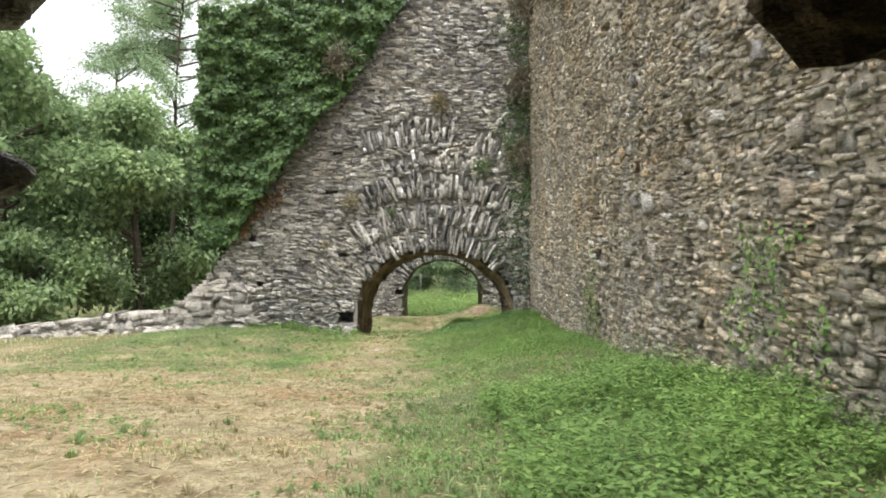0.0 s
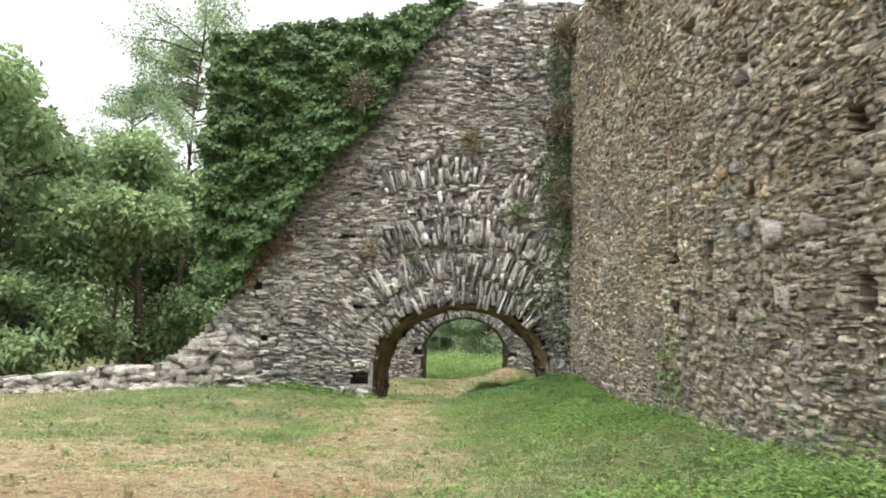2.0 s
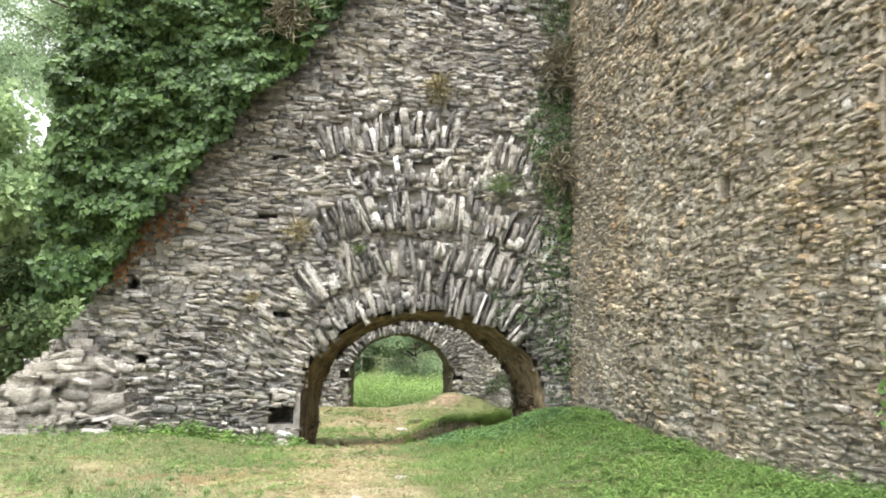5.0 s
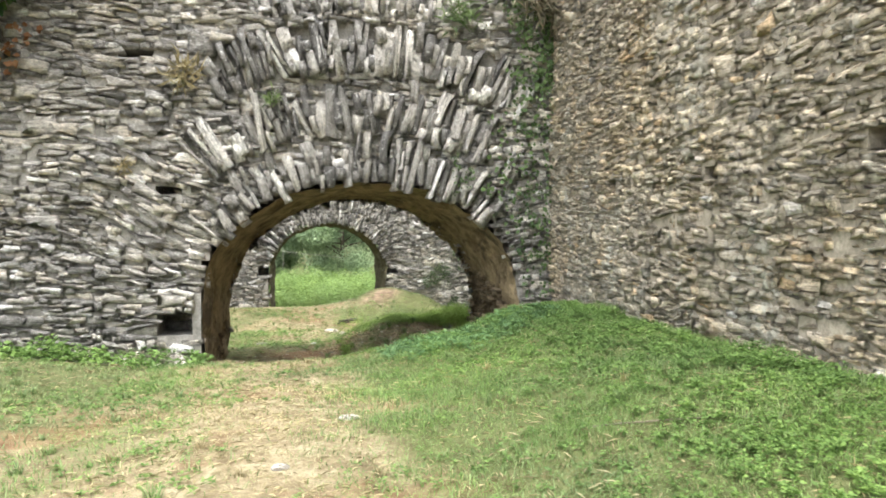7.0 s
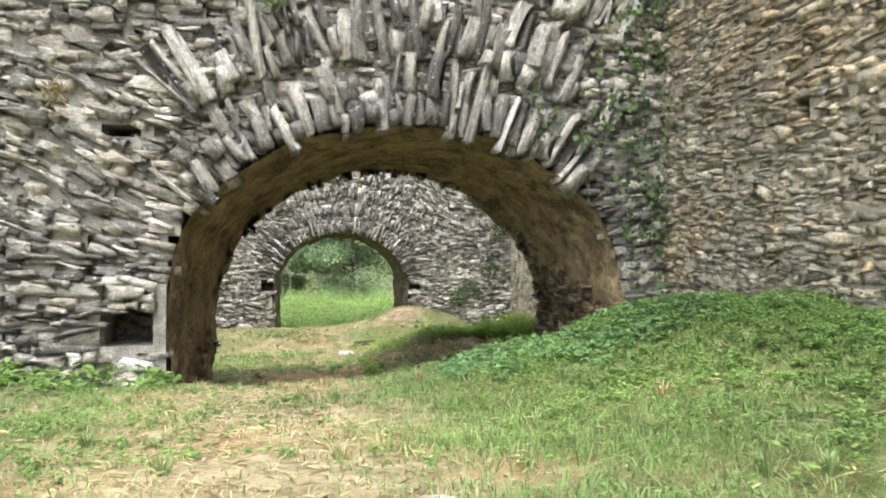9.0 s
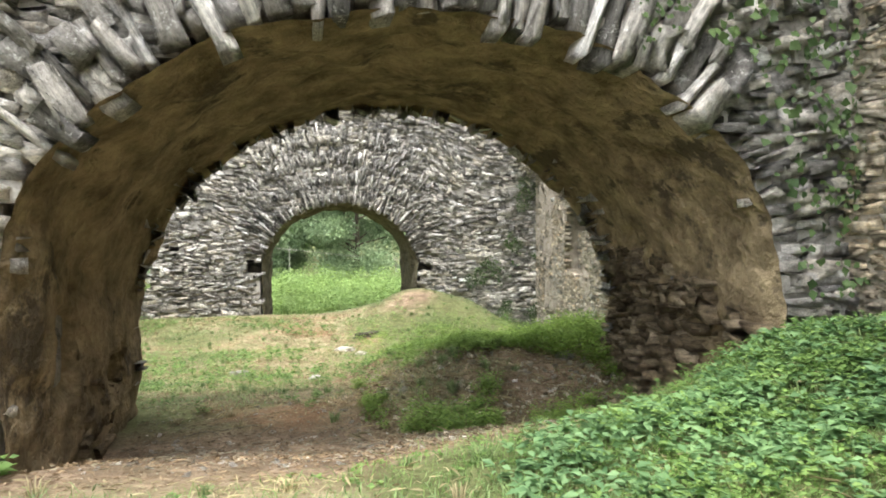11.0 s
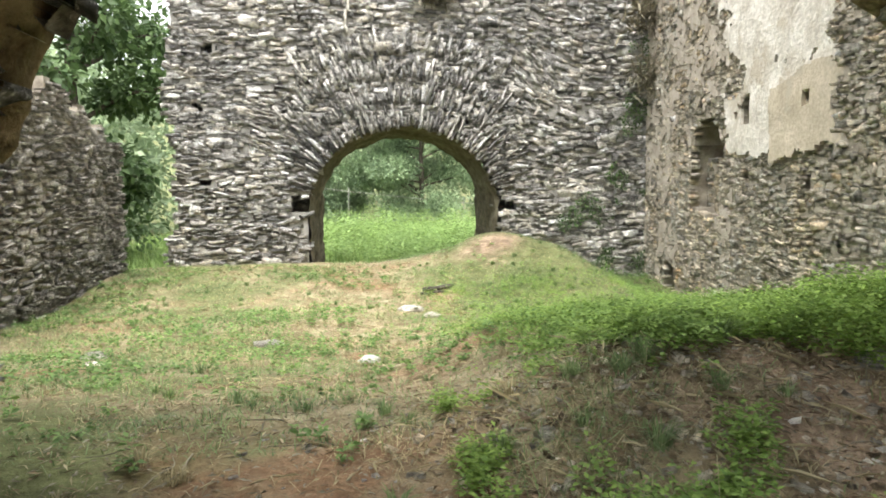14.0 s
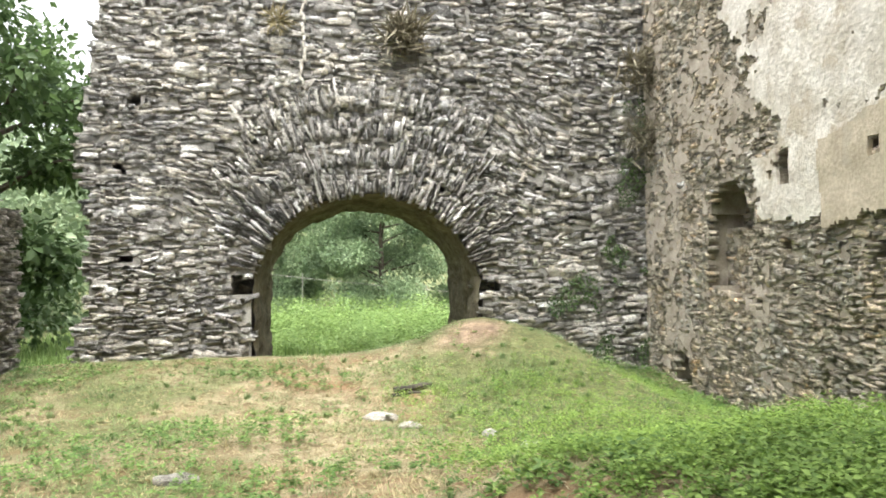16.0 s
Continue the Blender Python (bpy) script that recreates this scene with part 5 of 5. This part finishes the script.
rock(0.85, 19.05, .17, .10, .04, SLATE, "flat grey slab on the passage floor", 9)
rock(-2.45, 17.85, .16, .12, .11, PALE, "grey stone at the arch foot", 10)
rock(-2.35, 17.75, .12, .09, .07, SLATE, "grey stone at the arch foot", 11)
rock(-0.75, 14.0, .08, .05, .025, SLATE, "small flat stone in the path", 13)
rock(-1.2, 13.0, .05, .04, .02, PALE, "small grey stone in the path", 14)
rock(1.3, 20.15, .09, .07, .05, PALE, "stone bedded in the bank", 15)
rock(1.9, 20.2, .1, .08, .06, SLATE, "dark stone bedded in the bank", 16)
for i in range(26):
    x, y = rng.uniform(-12, -6.3), 17.2 + rng.uniform(-.5, .3)
    rock(x, y, *rng.uniform(.07, .2, 2), rng.uniform(.05, .1), PALE, "pale stone fallen from the low wall", 30 + i, "fallen_stone")


def stick(x0, y0, x1, y1, r, material, label, name="stick", lift=0.015):
    bm = bmesh.new()
    n = 6
    pts = []
    for i in range(n):
        t = i / (n - 1)
        x, y = x0 + (x1 - x0) * t + 0.03 * math.sin(t * 5 + x0), y0 + (y1 - y0) * t + 0.03 * math.sin(t * 4 + y0)
        pts.append((x, y, float(land(x, y)) + r + lift * math.sin(t * 3.1)))
    tube(bm, pts, [r, r * 1.05, r, r * 0.9, r * 0.8, r * 0.55], 6)
    me = bpy.data.meshes.new(name)
    bm.to_mesh(me)
    bm.free()
    me.materials.append(material)
    return tagged(new(name, me), label, "stick", "dead wood on the ground")


stick(0.1, 28.1, 0.62, 28.3, 0.04, CHAR, "dark rotten log lying on the path", "log")
stick(0.05, 27.95, 0.5, 28.0, 0.02, CHAR, "dark rotten branch lying on the path", "branch")
stick(0.4, 12.9, 1.35, 12.35, 0.005, DEAD, "pale dry stick in the grass")
for i in range(70):
    x, y, a, ln = rng.uniform(-1.7, 1.6), rng.uniform(18.4, 21.0), rng.uniform(0, 6.3), rng.uniform(.12, .34)
    stick(x, y, x + math.cos(a) * ln, y + math.sin(a) * ln, rng.uniform(.0015, .004), DEAD, "dry stick on the passage floor")


def litter(name, n, x0, x1, y0, y1, chance, size, material, label):
    x, y = scatter(n, x0, x1, y0, y1, lambda a, b: np.where(in_passage_wall(a, b), 0, chance(a, b)))
    k = len(x)
    a = rng.uniform(0, 2 * np.pi, k)
    d = np.stack([np.cos(a), np.sin(a), rng.uniform(-.1, .3, k)], -1)
    s = rng.uniform(*size, k)
    ob = new(name, leaf_mesh(name, np.stack([x, y, land(x, y) + rng.uniform(.004, .02, k)], -1), d, np.tile([0, 0, 1.0], (k, 1)) + rng.normal(0, .4, (k, 3)), s, np.minimum(s * rng.uniform(.05, .4, k), 0.012), material))
    tagged(ob, label, "litter", kind="stuff")


def pebbles(name, n, x0, x1, y0, y1, chance, size, material, label):
    """Broken stones half sunk in the ground."""
    x, y = scatter(n, x0, x1, y0, y1, lambda a, b: np.where(in_passage_wall(a, b), 0, chance(a, b)))
    k = len(x)
    sx = size[0] + (size[1] - size[0]) * rng.random(k) ** 3
    dims = np.stack([sx, sx * rng.uniform(.5, .9, k), sx * rng.uniform(.25, .6, k)], -1)
    local = SHAPES[rng.integers(0, 28, k)] * dims[:, None, :]
    a = rng.uniform(0, 2 * np.pi, k)[:, None]
    tip = rng.normal(0, 0.35, (k, 1))
    px, py = local[..., 0] * np.cos(a) - local[..., 1] * np.sin(a), local[..., 0] * np.sin(a) + local[..., 1] * np.cos(a)
    p = np.stack([px, py, local[..., 2] + local[..., 0] * tip + dims[:, None, 2] * 0.5], -1) + np.stack([x, y, land(x, y)], -1)[:, None, :]
    f = (TRI[None] + (np.arange(k) * SHAPES.shape[1])[:, None, None]).reshape(-1, 3)
    tagged(new(name, mesh_of_arrays(name, p.reshape(-1, 3), f, material)), label, "rubble", kind="stuff")


pebbles("bank_stones", 1400, -0.8, 2.6, 19.1, 20.7, lambda x, y: 0.9 * ease(x, -0.7, 0.1), (0.015, 0.06), BROWN, "brown broken stones in the earth bank")
pebbles("bank_rubble", 3000, -0.8, 3.0, 18.9, 20.8, lambda x, y: 0.9 * ease(x, -0.8, 0.0), (0.012, 0.06), TAN, "broken stones and clods in the earth bank")
pebbles("floor_rubble", 900, -1.9, 1.6, 17.9, 20.6, lambda x, y: 0.3 + 0.5 * bareness(x, y), (0.01, 0.05), PALE, "small stones strewn on the passage floor")
LITTER = leaf_material("brown_leaf_litter", (0.11, 0.075, 0.048), (0.34, 0.255, 0.17), 0.85, 0.05)
litter("bank_stalks", 450, -0.8, 2.6, 19.0, 20.8, lambda x, y: ease(x, -0.8, 0.1), (0.08, 0.24), HAY, "long dry stalks caught on the bank face")
litter("bank_litter", 9000, -0.4, 2.8, 18.6, 20.9, lambda x, y: 0.6 + 0 * x, (0.02, 0.08), LITTER, "brown dead leaves and stalks on the bank face")
litter("leaf_litter", 16000, -2.1, 2.0, 17.6, 21.5, lambda x, y: 0.25 + bareness(x, y), (0.012, 0.05), LITTER, "brown dry leaves and stalks on bare earth")
litter("bank_straw", 16000, -2.0, 2.6, 18.0, 21.2, lambda x, y: 0.25 + 0.7 * ease(x, -0.8, 0.2), (0.015, 0.055), DEAD, "dry straw and stalks on the earth bank")
litter("straw", 40000, -6.5, 2.0, 1.5, 17.8, lambda x, y: np.clip(0.9 - greenness(x, y), .35, 1), (0.03, 0.10), HAY, "loose cut straw on the grass")
litter("yard_straw", 16000, -4.8, 3.5, 20.0, 30.4, lambda x, y: np.clip(1.0 - greenness(x, y), .3, 1), (0.03, 0.11), HAY, "loose straw on the courtyard ground")
streak = [(-1.02 + rng.normal(0, .02), 2.25 + i * 0.1, 0.05, rng.uniform(.03, .06), rng.uniform(.1, .16), 0.06, rng.normal(0, .1)) for i in range(16)]
lay_stones(wall_back, streak, WHITE_PLASTER, BACK, lambda u, v: u < 9, "lime_streak")


def rail(x0, z0, x1, z1, y, r):
    bm = bmesh.new()
    tube(bm, [(x0 + (x1 - x0) * t, y, z0 + (z1 - z0) * t - 0.1 * math.sin(t * math.pi)) for t in np.linspace(0, 1, 9)], [r] * 9, 8)
    for t in (0.02, 0.34, 0.66, 0.98):
        x, z = x0 + (x1 - x0) * t, z0 + (z1 - z0) * t
        tube(bm, [(x, y + 0.06, float(land(x, y)) - 0.1), (x, y + 0.06, z + 0.1)], [r * 1.4, r * 1.3], 8)
    me = bpy.data.meshes.new("fence_rail")
    bm.to_mesh(me)
    bm.free()
    me.materials.append(LIMEWASH)
    tagged(new("fence_rail", me), "pale wooden fence rail beyond the meadow", "fence")


rail(-7.0, -0.19, 9.0, -1.9, 49.0, 0.012)
